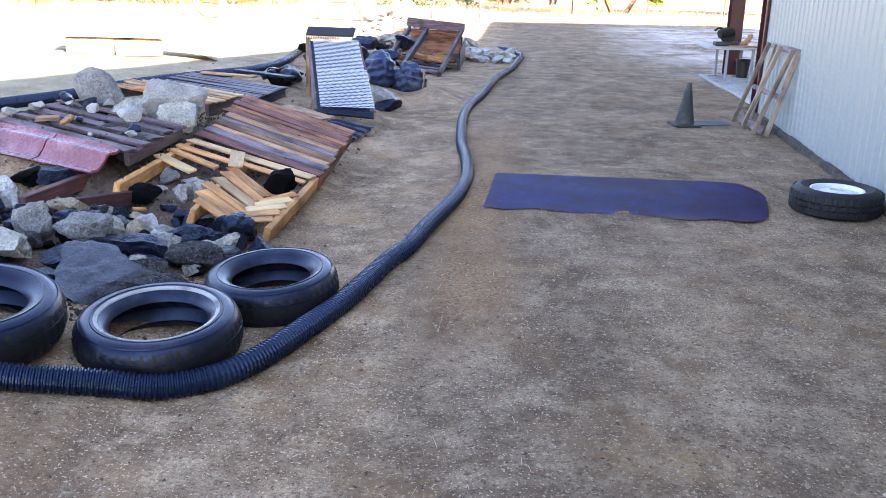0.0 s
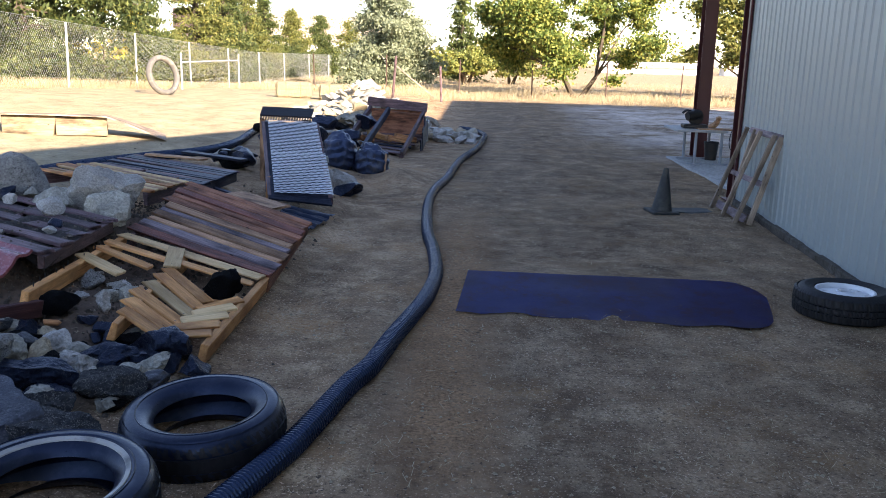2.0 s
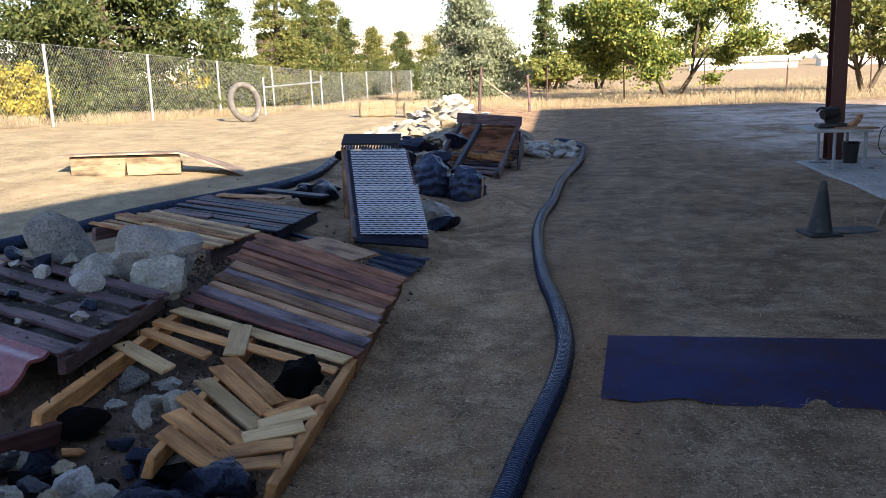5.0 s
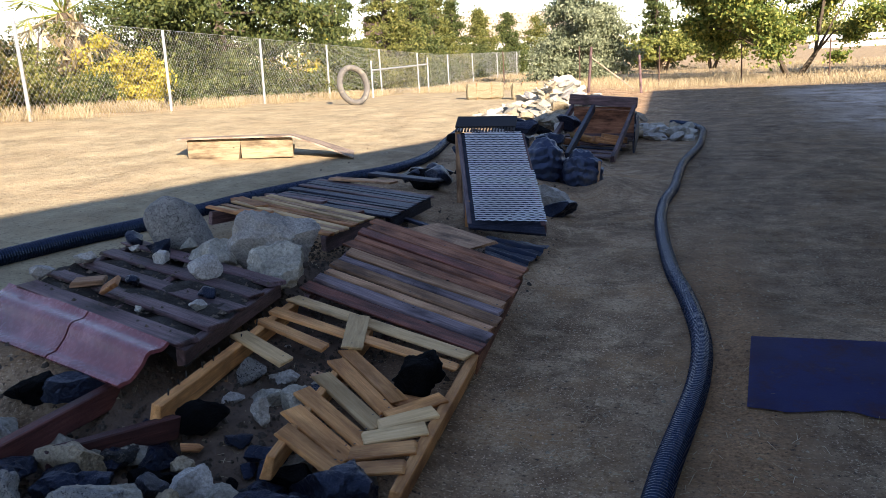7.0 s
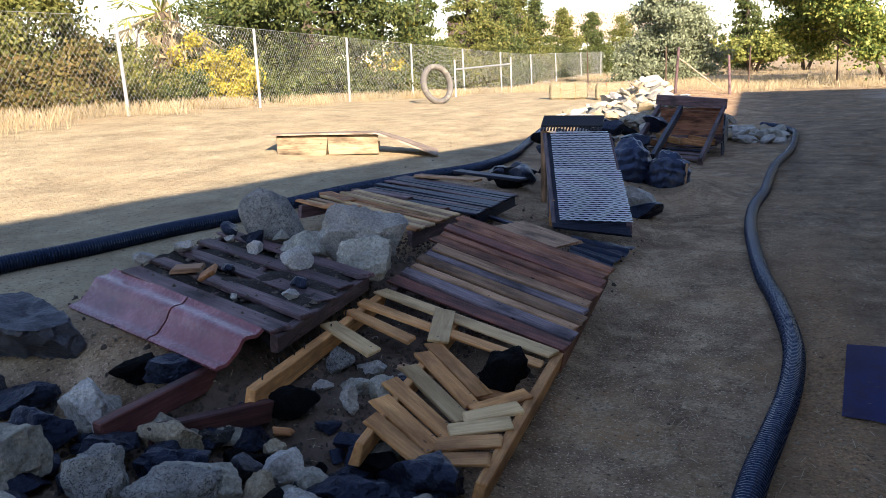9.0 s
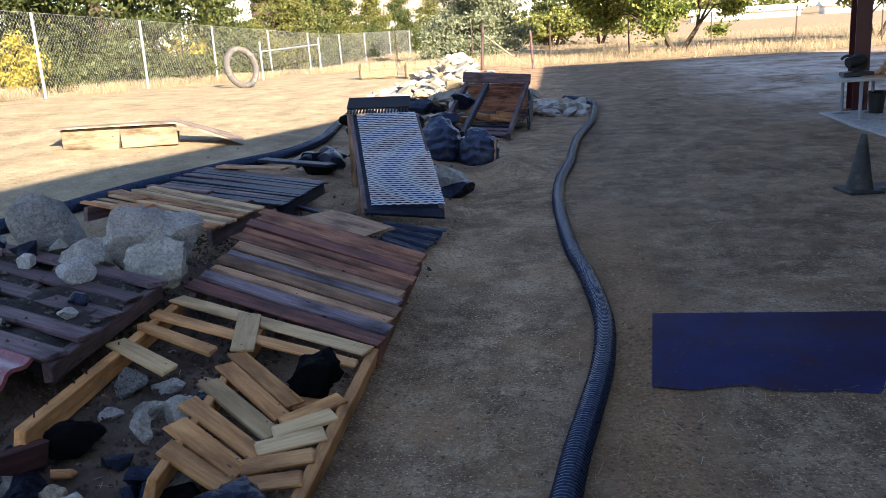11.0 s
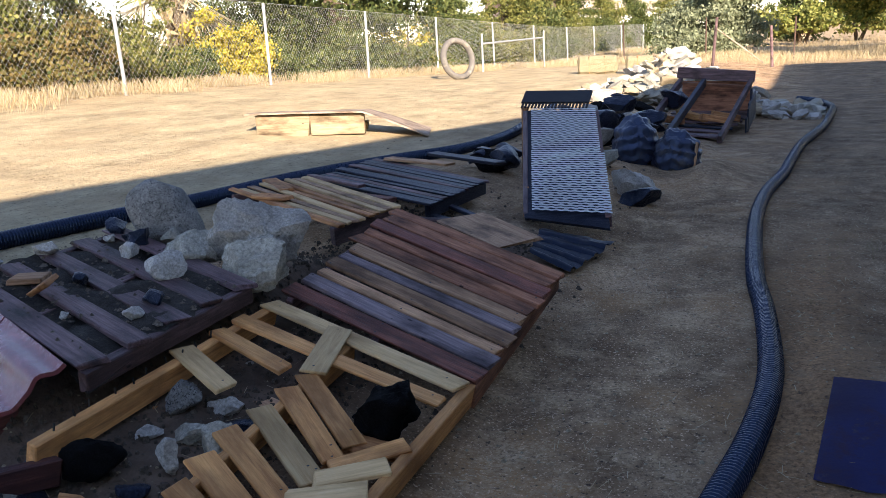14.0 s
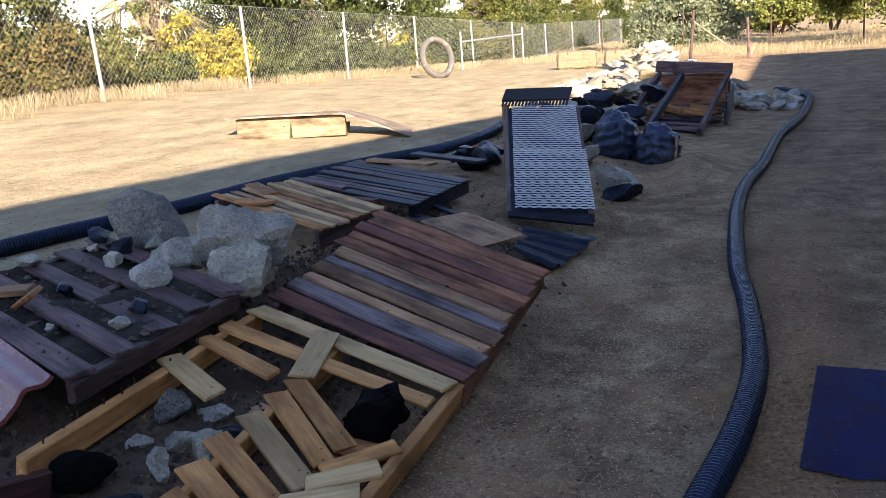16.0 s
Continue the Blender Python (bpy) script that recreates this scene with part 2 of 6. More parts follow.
COAL = stone("black_lava_rock", (0.003, 0.003, 0.004), (0.008, 0.008, 0.009), (0.017, 0.017, 0.019), 22, 0.95, relief=0.03, spec=0.1)
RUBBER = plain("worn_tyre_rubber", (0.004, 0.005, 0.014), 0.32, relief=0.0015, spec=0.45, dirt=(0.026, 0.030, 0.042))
TREAD = plain("tread_rubber", (0.003, 0.004, 0.006), 0.6, relief=0.003, dirt=(0.011, 0.009, 0.012))
WHITEWALL = plain("scuffed_whitewall", (0.408, 0.394, 0.366), 0.7, dirt=(0.095, 0.095, 0.095))
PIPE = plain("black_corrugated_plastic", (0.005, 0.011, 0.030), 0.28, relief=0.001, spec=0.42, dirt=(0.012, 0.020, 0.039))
def sheet_material():
    """Navy paint rubbed to dull purple-brown in patches, dusty in the hollows."""
    m = Mat("navy_painted_sheet", 0.36, 0, 0.4)
    v = m.space()
    broad, patch, fine = m.noise(v, 2.2, 4, 0.6), m.noise(v, 5.5, 6, 0.7), m.noise(v, 70, 4, 0.65)
    col = m.mix(m.grey(broad, 0.42, 0.6), (0.020, 0.011, 0.060), (0.016, 0.018, 0.115))
    col = m.mix(m.grey(patch, 0.50, 0.66), col, (0.046, 0.017, 0.036))
    col = m.mix(m.grey(m.noise(v, 17, 6, 0.75), 0.60, 0.74), col, (0.085, 0.065, 0.070))
    m.colour(col).rough(patch, 0.26, 0.62)
    return m.bump(fine, 0.5, 0.0012).m


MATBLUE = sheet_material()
STEELWALL = plain("pale_painted_steel", (0.295, 0.33, 0.325), 0.42, 0, 1.6, 0.08, 0.0006, 0.5)
REDSTEEL = plain("dark_red_steel_paint", (0.065, 0.013, 0.014), 0.45, 0, 4, 0.25, 0.0008)
WHITESTEEL = plain("white_wheel_paint", (0.72, 0.73, 0.74), 0.35, 0, 9, 0.12, 0.0005)
GALV = plain("galvanised_steel", (0.52, 0.53, 0.54), 0.45, 0.6, 8, 0.25)
ZINCMESH = plain("bare_expanded_steel", (0.72, 0.73, 0.75), 0.5, 0.1, 10, 0.2)
BALE = stone("straw_bale_stalks", (0.158, 0.126, 0.073), (0.259, 0.218, 0.139), (0.338, 0.295, 0.202), 30)
TILE = plain("glazed_clay_tile", (0.266, 0.076, 0.084), 0.25, 0, 9, 0.35, 0.001, 0.6, (0.425, 0.191, 0.204))
SLAB = stone("grey_concrete_slab", (0.36, 0.36, 0.35), (0.44, 0.44, 0.43), (0.52, 0.52, 0.5), 3)
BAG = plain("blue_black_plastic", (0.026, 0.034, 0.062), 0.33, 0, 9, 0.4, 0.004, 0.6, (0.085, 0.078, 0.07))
BLACKPL = plain("black_plastic", (0.018, 0.018, 0.02), 0.5)
CONEMAT = plain("sooty_rubber_cone", (0.040, 0.042, 0.042), 0.7, 0, 8, 0.4, dirt=(0.09, 0.085, 0.07))
TABLEMAT = plain("grey_table_top", (0.36, 0.36, 0.35), 0.6, 0, 8, 0.2)
GREYLEG = plain("grey_painted_leg", (0.30, 0.32, 0.36), 0.5)
# highlights coloured blue to stand in for reflected sky
for dark, sky_tint in ((ASPHALT, (0.45, 0.62, 1.0)), (RUBBER, (0.5, 0.66, 1.0)), (PIPE, (0.4, 0.6, 1.0)), (MATBLUE, (0.5, 0.5, 1.0)), (BAG, (0.5, 0.66, 1.0)), (W_BLACK, (0.6, 0.7, 1.0))):
    dark.node_tree.nodes["Principled BSDF"].inputs["Specular Tint"].default_value = (*sky_tint, 1)
L_DARK = leaf("dark_evergreen_foliage", (0.037, 0.059, 0.019), (0.078, 0.102, 0.031), (0.147, 0.162, 0.047))
L_OLIVE = leaf("olive_foliage", (0.067, 0.086, 0.022), (0.146, 0.155, 0.039), (0.246, 0.230, 0.067))
L_YELLOW = leaf("yellow_autumn_foliage", (0.20, 0.19, 0.03), (0.40, 0.33, 0.04), (0.55, 0.47, 0.08))
L_RED = leaf("rusty_autumn_foliage", (0.051, 0.076, 0.021), (0.145, 0.098, 0.034), (0.212, 0.187, 0.051))
L_GREEN = leaf("bright_green_foliage", (0.08, 0.105, 0.02), (0.17, 0.19, 0.045), (0.36, 0.34, 0.10))
L_BLUE = leaf("blue_grey_cedar_foliage", (0.12, 0.145, 0.085), (0.21, 0.24, 0.15), (0.33, 0.36, 0.23))
L_MULBERRY = leaf("mulberry_foliage", (0.05, 0.085, 0.02), (0.14, 0.19, 0.04), (0.36, 0.34, 0.08))
L_PALM = leaf("palm_frond", (0.10, 0.14, 0.02), (0.22, 0.26, 0.05), (0.36, 0.36, 0.10))


# ---- builders ----
def ground_z(x, y):
    """The lie of the land: flat lane, a low bank under the course, a gentle rise to the fence."""
    u = -x
    s = min(max((u - 0.6) / 1.25, 0), 1)
    far = min(max((y - 14) / 26, 0), 1)
    return 0.21 * 1.25 * s * (1 - 0.6 * far) + min(0.065 * max(0, u - 1.85), 0.54) * (1 - 1.35 * far)


def bank(x, y):
    """Soil heaped in the rock bed and round the dark pallet."""
    ramp = lambda v, lo, hi: min(1, max(0, (v - lo) / (hi - lo)))
    bed = 0.03 * ramp(-x, 1.0, 1.3) * ramp(x, -2.15, -1.8) * ramp(y, 3.4, 3.8) * ramp(-y, -7.4, -6.8)
    dip = 0.07 * ramp(-x, 0.85, 1.15) * ramp(x, -2.7, -2.3) * ramp(y, 3.2, 3.5) * ramp(-y, -4.62, -4.38)
    heap = 0.11 * ramp(-x, 1.66, 1.78) * ramp(x, -3.2, -2.8) * ramp(y, 4.42, 4.72) * ramp(-y, -6.7, -6.2)
    return bed - dip + heap


def mound(x, y):
    """The low ramp of earth under the painted sheet."""
    ramp = lambda v, lo, hi: min(1, max(0, (v - lo) / (hi - lo)))
    return 0.09 * ramp(x, 0.22, 0.52) * ramp(-x, -2.75, -2.25) * ramp(y, 5.45, 6.10) * ramp(-y, -7.0, -6.14)


def world_of(ob):
    m = ob.matrix_basis.copy()
    while ob.parent:
        ob = ob.parent
        m = ob.matrix_basis @ m
    return m


def finish(name, bm, material, smooth=False):
    me = bpy.data.meshes.new(name)
    bm.normal_update()
    bm.to_mesh(me)
    bm.free()
    me.materials.append(material)
    if smooth:
        me.polygons.foreach_set("use_smooth", [True] * len(me.polygons))
        me.set_sharp_from_angle(angle=radians(32))
    return me


def thing(name, place, label, category, group="", kind=""):
    """An empty at a thing's base."""
    ob = new(name)
    ob.empty_display_size = 0.1
    ob.matrix_basis = place if isinstance(place, Matrix) else Matrix.Translation(place)
    return tagged(ob, label, category, group, kind)


def part(name, bm, material, parent, label="", m=None, smooth=False):
    """One mesh under a thing or under a part. m: its pose in the world; without it the mesh is in world metres."""
    ob = new(name, finish(name, bm, material, smooth))
    ob.parent = parent
    ob.matrix_basis = world_of(parent).inverted() @ (m or Matrix())
    return tagged(ob, label)


def solo(name, bm, material, m, label, category, group="", kind="", smooth=False):
    """A thing of one mesh, its coordinates about its base."""
    ob = new(name, finish(name, bm, material, smooth))
    ob.matrix_basis = m if isinstance(m, Matrix) else Matrix.Translation(m)
    return tagged(ob, label, category, group, kind)


def box_bm(lx, ly, lz, bevel=0.004, centre=(0, 0, 0), worn=0.0, rng=random):
    bm = bmesh.new()
    bmesh.ops.create_cube(bm, size=1, matrix=Matrix.Translation(centre) @ Matrix.Diagonal((lx, ly, lz, 1)))
    if worn:
        for v in bm.verts:
            v.co += Vector((rng.uniform(-worn, worn) * 2, rng.uniform(-worn, worn), rng.uniform(-worn, worn) * 0.4))
    if bevel:
        bmesh.ops.bevel(bm, geom=bm.edges[:], offset=bevel, segments=1, affect="EDGES")
    return bm


def span(p, q, up=(0, 0, 1)):
    """A pose whose x runs from p to q, with its origin midway."""
    p, q = Vector(p), Vector(q)
    x = (q - p).normalized()
    z = Vector(up)
    z = (z - x * z.dot(x)).normalized()
    y = z.cross(x)
    m = Matrix((x, y, z)).transposed().to_4x4()
    m.translation = (p + q) / 2
    return m, (q - p).length


def board(parent, p, q, w, th, material, up=(0, 0, 1), name="board", worn=0.006, label="", rng=random):
    m, length = span(p, q, up)
    return part(name, box_bm(length, w, th, min(0.004, th / 4), worn=worn, rng=rng), material, parent, label, m)


@functools.lru_cache(None)
def ball(level):
    """Corners and faces of a unit icosphere."""
    bm = bmesh.new()
    bmesh.ops.create_icosphere(bm, subdivisions=level, radius=1)
    v = np.array([tuple(p.co) for p in bm.verts])
    f = [tuple(p.index for p in q.verts) for q in bm.faces]
    bm.free()
    return v, f


def rock_bm(sx, sy, sz, seed, rough=1.0, points=13, cuts=4, flat=False, round_=False):
    """A broken lump, sx by sy by sz, standing on z = 0: a ball cut by planes, then roughened."""
    rng = np.random.default_rng(seed)
    level = 5 if cuts >= 8 else 4 if cuts >= 4 or round_ else 3
    v, faces = ball(level)
    v = v / (np.abs(v) ** 3).sum(1)[:, None] ** (1 / 3)
    d = rng.normal(size=(points, 3))
    if flat:
        d[:2] = ((0.08, 0.05, 1), (-0.06, 0.04, -1))
        d[2:, 2] *= 0.35
    d /= np.linalg.norm(d, axis=1)[:, None]
    off = rng.uniform(0.9, 1.0, points) if round_ else rng.uniform(0.5, 0.85, points)
    if flat:
        off[:2] = 0.45
    for n, o in zip(d, off):
        over = np.maximum(0, v @ n - o)
        v = v - over[:, None] * n * 0.985
    lo, hi = v.min(0), v.max(0)
    v = ((v - lo) / (hi - lo) - 0.5) * np.array((sx, sy, sz))
    size = (sx * sy * sz) ** (1 / 3)
    nrm = v / (np.linalg.norm(v, axis=1)[:, None] + 1e-9)
    shift = Vector(rng.uniform(0, 50, 3))
    amp = rough * size * (0.5 if round_ else 1.0)
    push = []
    for p in v:
        q = Vector(p) / size
        k = 0.10 * noise.noise(q * 2.1 + shift) - 0.075 * abs(noise.noise(q * 4.6 + shift)) + 0.030 * noise.noise(q * 10 + shift)
        if level > 3:
            k += 0.018 * noise.noise(q * 22 + shift)
        push.append(k * amp)
    v = v + nrm * np.array(push)[:, None]
    v[:, 2] -= v[:, 2].min()
    me = bpy.data.meshes.new("lump")
    me.from_pydata(v.tolist(), [], faces)
    bm = bmesh.new()
    bm.from_mesh(me)
    bpy.data.meshes.remove(me)
    return bm


def rock(x, y, sx, sy, sz, material, seed, label, turn=0.0, tilt=(0, 0), sink=0.03, z=None, name="rock", group="rocks of the course", **kw):
    base = (ground_z(x, y) + bank(x, y) if z is None else z) - sink
    return solo(name, rock_bm(sx, sy, sz, seed, **kw), material, pose(x, y, base, tilt[0], tilt[1], turn), label, "rock", group, smooth=True)


def lathe(profile, steps, twist=None):
    """Turns a closed profile of (radius, height) round z. twist: gives each ring point another radius by angle."""
    bm = bmesh.new()
    rings = []
    for s in range(steps):
        a = math.tau * s / steps
        rings.append([bm.verts.new(((r + (twist(s, k) if twist else 0)) * math.cos(a), (r + (twist(s, k) if twist else 0)) * math.sin(a), z)) for k, (r, z) in enumerate(profile)])
    n = len(profile)
    for s in range(steps):
        a, b = rings[s], rings[(s + 1) % steps]
        for k in range(n):
            bm.faces.new((a[k], b[k], b[(k + 1) % n], a[(k + 1) % n]))
    bmesh.ops.recalc_face_normals(bm, faces=bm.faces[:])
    return bm


def sweep(points, radius_at, sides, step):
    """A tube along smooth points; radius_at gives the radius by the ring's number."""
    pts = [Vector(p) for p in points]
    dense = []
    for i in range(len(pts) - 1):
        p0, p1, p2, p3 = pts[max(i - 1, 0)], pts[i], pts[i + 1], pts[min(i + 2, len(pts) - 1)]
        for k in range(24):
            t = k / 24
            dense.append(0.5 * ((2 * p1) + (p2 - p0) * t + (2 * p0 - 5 * p1 + 4 * p2 - p3) * t * t + (3 * p1 - p0 - 3 * p2 + p3) * t ** 3))
    dense.append(pts[-1])
    path, left = [dense[0]], 0.0
    for a, b in zip(dense, dense[1:]):
        d = (b - a).length
        pos = step - left
        while pos <= d:
            path.append(a.lerp(b, pos / d))
            pos += step
        left = d - (pos - step)
    bm, last = bmesh.new(), None
    for i, c in enumerate(path):
        ahead = (path[min(i + 1, len(path) - 1)] - path[max(i - 1, 0)]).normalized()
        side = ahead.cross(Vector((0, 0, 1))).normalized()
        up = side.cross(ahead)
        ring = [bm.verts.new(c + (side * math.cos(math.tau * k / sides) + up * math.sin(math.tau * k / sides)) * radius_at(i)) for k in range(sides)]
        if last:
            for k in range(sides):
                bm.faces.new((last[k], last[(k + 1) % sides], ring[(k + 1) % sides], ring[k]))
        else:
            bm.faces.new(ring[::-1])
        last = ring
    bm.faces.new(last)
    return bm


def leaves(spots, count, size, seed, droop=0.3, long=1.6):
    """Leaf blades scattered in clumps. spots: (centre, radii)."""
    rng = np.random.default_rng(seed)
    weight = np.array([r.x * r.y * r.z for _, r in spots]) ** 0.67
    pick = rng.choice(len(spots), count, p=weight / weight.sum())
    c = np.array([tuple(s[0]) for s in spots])[pick]
    r = np.array([tuple(s[1]) for s in spots])[pick]
    d = rng.normal(size=(count, 3))
    d /= np.linalg.norm(d, axis=1)[:, None]
    p = c + d * r * (np.abs(rng.normal(0, 0.62, count)) + 0.08)[:, None]
    along = rng.normal(size=(count, 3))
    along[:, 2] -= droop
    along /= np.linalg.norm(along, axis=1)[:, None]
    across = np.cross(along, rng.normal(size=(count, 3)))
    across /= np.linalg.norm(across, axis=1)[:, None]
    s = size * rng.uniform(0.6, 1.3, count)[:, None]
    a, b = along * s * long / 2, across * s / 2
    verts = np.stack([p - a, p + b, p + a, p - b], 1).reshape(-1, 3)
    me = bpy.data.meshes.new("leaves")
    me.from_pydata(verts.tolist(), [], np.arange(count * 4).reshape(-1, 4).tolist())
    return me


def leafy(name, parent, me, material, label=""):
    me.materials.append(material)
    ob = new(name, me)
    ob.parent = parent
    ob.matrix_basis = world_of(parent).inverted()
    return tagged(ob, label)


def limb(bm, p, q, r0, r1, sides=7):
    p, q = Vector(p), Vector(q)
    x = (q - p).normalized()
    y = x.orthogonal().normalized()
    z = x.cross(y)
    a, b = ([bm.verts.new(c + (y * math.cos(math.tau * k / sides) + z * math.sin(math.tau * k / sides)) * r) for k in range(sides)] for c, r in ((p, r0), (q, r1)))
    for k in range(sides):
        bm.faces.new((a[k], a[(k + 1) % sides], b[(k + 1) % sides], b[k]))
    bm.faces.new(b)


# ---- ground ----
def spaced(near_lo, near_hi, step, lo, hi):
    out, d, v = [], step, near_lo
    n = int(round((near_hi - near_lo) / step))
    mid = [near_lo + step * k for k in range(n + 1)]
    left, right = [], []
    v, d = near_lo, step
    while v > lo:
        d *= 1.35
        v -= d
        left.append(max(v, lo))
    v, d = mid[-1], step
    while v < hi:
        d *= 1.35
        v += d
        right.append(min(v, hi))
    return left[::-1] + mid + right


gx, gy = spaced(-6.0, 4.2, 0.09, -600, 600), spaced(0.0, 19.0, 0.11, -200, 900)
verts = []
for y in gy:
    for x in gx:
        h = noise.noise(Vector((x * 1.1, y * 1.1, 3))) * 0.018 + noise.noise(Vector((x * 5, y * 5, 7))) * 0.007 if abs(x) < 30 and y < 60 else 0
        # loose soil heaped against the buried tyres
        h += 0.15 * math.exp(-((x + 0.42) ** 2 / 0.07 + (y - 11.0) ** 2 / 0.5))
        h += bank(x, y) + mound(x, y)
        verts.append((x, y, ground_z(x, y) + h))
w = len(gx)
me = bpy.data.meshes.new("ground")
me.from_pydata(verts, [], [(j * w + i, j * w + i + 1, (j + 1) * w + i + 1, (j + 1) * w + i) for j in range(len(gy) - 1) for i in range(w - 1)])
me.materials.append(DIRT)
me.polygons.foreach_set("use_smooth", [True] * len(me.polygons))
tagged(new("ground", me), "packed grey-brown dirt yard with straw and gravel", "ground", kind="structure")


def scatter(name, count, region, shape, material, label, category, seed, dense=None):
    """Small loose stuff on the ground: shape gives a list of local corner offsets and faces."""
    rng = random.Random(seed)
    verts, faces = [], []
    while count > 0:
        x, y = rng.uniform(region[0], region[1]), rng.uniform(region[2], region[3])
        if dense and rng.random() > dense(x, y):
            continue
        count -= 1
        vs, fs = shape(rng)
        a, n = rng.uniform(0, math.tau), len(verts)
        for vx, vy, vz in vs:
            verts.append((x + vx * math.cos(a) - vy * math.sin(a), y + vx * math.sin(a) + vy * math.cos(a), ground_z(x, y) + bank(x, y) + mound(x, y) + vz + noise.noise(Vector((x * 1.1, y * 1.1, 3))) * 0.018))
        faces += [tuple(i + n for i in f) for f in fs]
    me = bpy.data.meshes.new(name)
    me.from_pydata(verts, [], faces)
    me.materials.append(material)
    return tagged(new(name, me), label, category, kind="stuff")


def pebble(rng):
    s = rng.choice((0.003, 0.004, 0.006, 0.009)) * rng.uniform(0.7, 1.4)
    vs = [(s * rng.uniform(0.7, 1.2) * math.cos(k * 1.26), s * rng.uniform(0.7, 1.2) * math.sin(k * 1.26), 0.0) for k in range(5)]
    vs += [(0, 0, s * rng.uniform(0.5, 1.0))]
    return vs, [(k, (k + 1) % 5, 5) for k in range(5)]


def clod(rng):
    s = rng.choice((0.004, 0.006, 0.009, 0.014)) * rng.uniform(0.6, 1.4)
    vs = [(s * rng.uniform(0.7, 1.2) * math.cos(k * 1.05), s * rng.uniform(0.7, 1.2) * math.sin(k * 1.05), -0.005) for k in range(6)]
    vs += [(s * 0.5 * math.cos(k * 1.05) * rng.uniform(0.6, 1.2), s * 0.5 * math.sin(k * 1.05) * rng.uniform(0.6, 1.2), s * rng.uniform(0.5, 1.0)) for k in range(6)]
    return vs, [(k, (k + 1) % 6, (k + 1) % 6 + 6, k + 6) for k in range(6)] + [(6, 7, 8, 9, 10, 11)]


def stalk(rng):
    l, w0 = rng.uniform(0.012, 0.06), 0.0011
    z0, z1 = rng.uniform(0.002, 0.012), rng.uniform(0.002, 0.02)
    return [(-l / 2, -w0, z0), (-l / 2, w0, z0), (l / 2, w0, z1), (l / 2, -w0, z1)], [(0, 1, 2, 3)]


def tuft_shape(height, blades, spread):
    def shape(rng):
        vs, fs = [], []
        for _ in range(blades):
            a, h = rng.uniform(0, math.tau), height * rng.uniform(0.3, 1.3)
            x, y = rng.gauss(0, spread), rng.gauss(0, spread)
            dx, dy = math.cos(a) * h * 0.3 * rng.random(), math.sin(a) * h * 0.3 * rng.random()
            s, n = 0.011 * height * rng.uniform(0.6, 1.4), len(vs)
            vs += [(x - s, y, 0), (x + s, y, 0), (x + dx + s * 0.5, y + dy, h * 0.7), (x + dx * 1.7, y + dy * 1.7, h)]
            fs += [(n, n + 1, n + 2), (n, n + 2, n + 3)]
        return vs, fs
    return shape


scatter("gravel", 9000, (-3.6, 3.0, 0.6, 12.0), pebble, TANSTONE, "scattered pale gravel on the packed dirt", "gravel", 1, lambda x, y: 0.35 + 0.65 / (1 + 0.05 * y * y))
scatter("clods", 6500, (-3.6, 0.0, 3.0, 12.5), clod, stone("dark_soil", (0.06, 0.046, 0.034), (0.13, 0.102, 0.078), (0.22, 0.178, 0.138), 16), "dark soil clods and crumbs among the rubble", "soil", 2, lambda x, y: 1.0 if -2.15 < x < -1.1 and y < 8 else (0.14 if -3.1 < x < -1.6 and 4.3 < y < 6.6 else (0.0005 if x > -0.7 else 0.05 if x > -2.3 else 0.004)))
scatter("straw", 7000, (-2.5, 3.2, 0.6, 13.0), stalk, STRAW, "short dry straw stalks strewn on dirt", "straw", 3, lambda x, y: 0.03 if 0.4 < x < 2.4 and 5.5 < y < 6.6 else (0.3 if y < 3.4 else 1.0) * min(1.0, 0.12 + math.exp(-((x - 0.35) / 0.3) ** 2) + (0.6 if noise.noise(Vector((x * 1.5, y * 1.5, 0))) > 0.15 else 0)))
scatter("dry_grass", 2600, (-11.6, -9.0, 6.0, 62.0), tuft_shape(0.21, 18, 0.16), STRAW, "tall dry golden grass along the fence", "grass", 4, lambda x, y: max(0.0, (1.0 if x < -9.4 else 0.25) * (0.25 + 2.2 * noise.noise(Vector((x * 0.9, y * 0.7, 9))))))
scatter("field_grass", 4500, (-9.0, 26.0, 30.5, 60.0), tuft_shape(0.24, 14, 0.2), STRAW, "dry golden field grass behind the yard", "grass", 5, lambda x, y: min(1, 0.15 + math.exp(-abs(y - 34) / 4)) if y > 31.5 + 1.2 * math.sin(x * 0.7) else 0)
scatter("weeds", 30, (-0.9, 1.2, 3.4, 9.5), tuft_shape(0.03, 9, 0.035), L_OLIVE, "small green weeds beside the pipe", "weeds", 6, lambda x, y: 0.9 if (abs(x + 0.45) < 0.16 and abs(y - 4.0) < 0.4) or (abs(x - 0.75) < 0.2 and abs(y - 8.4) < 0.3) else 0.01)

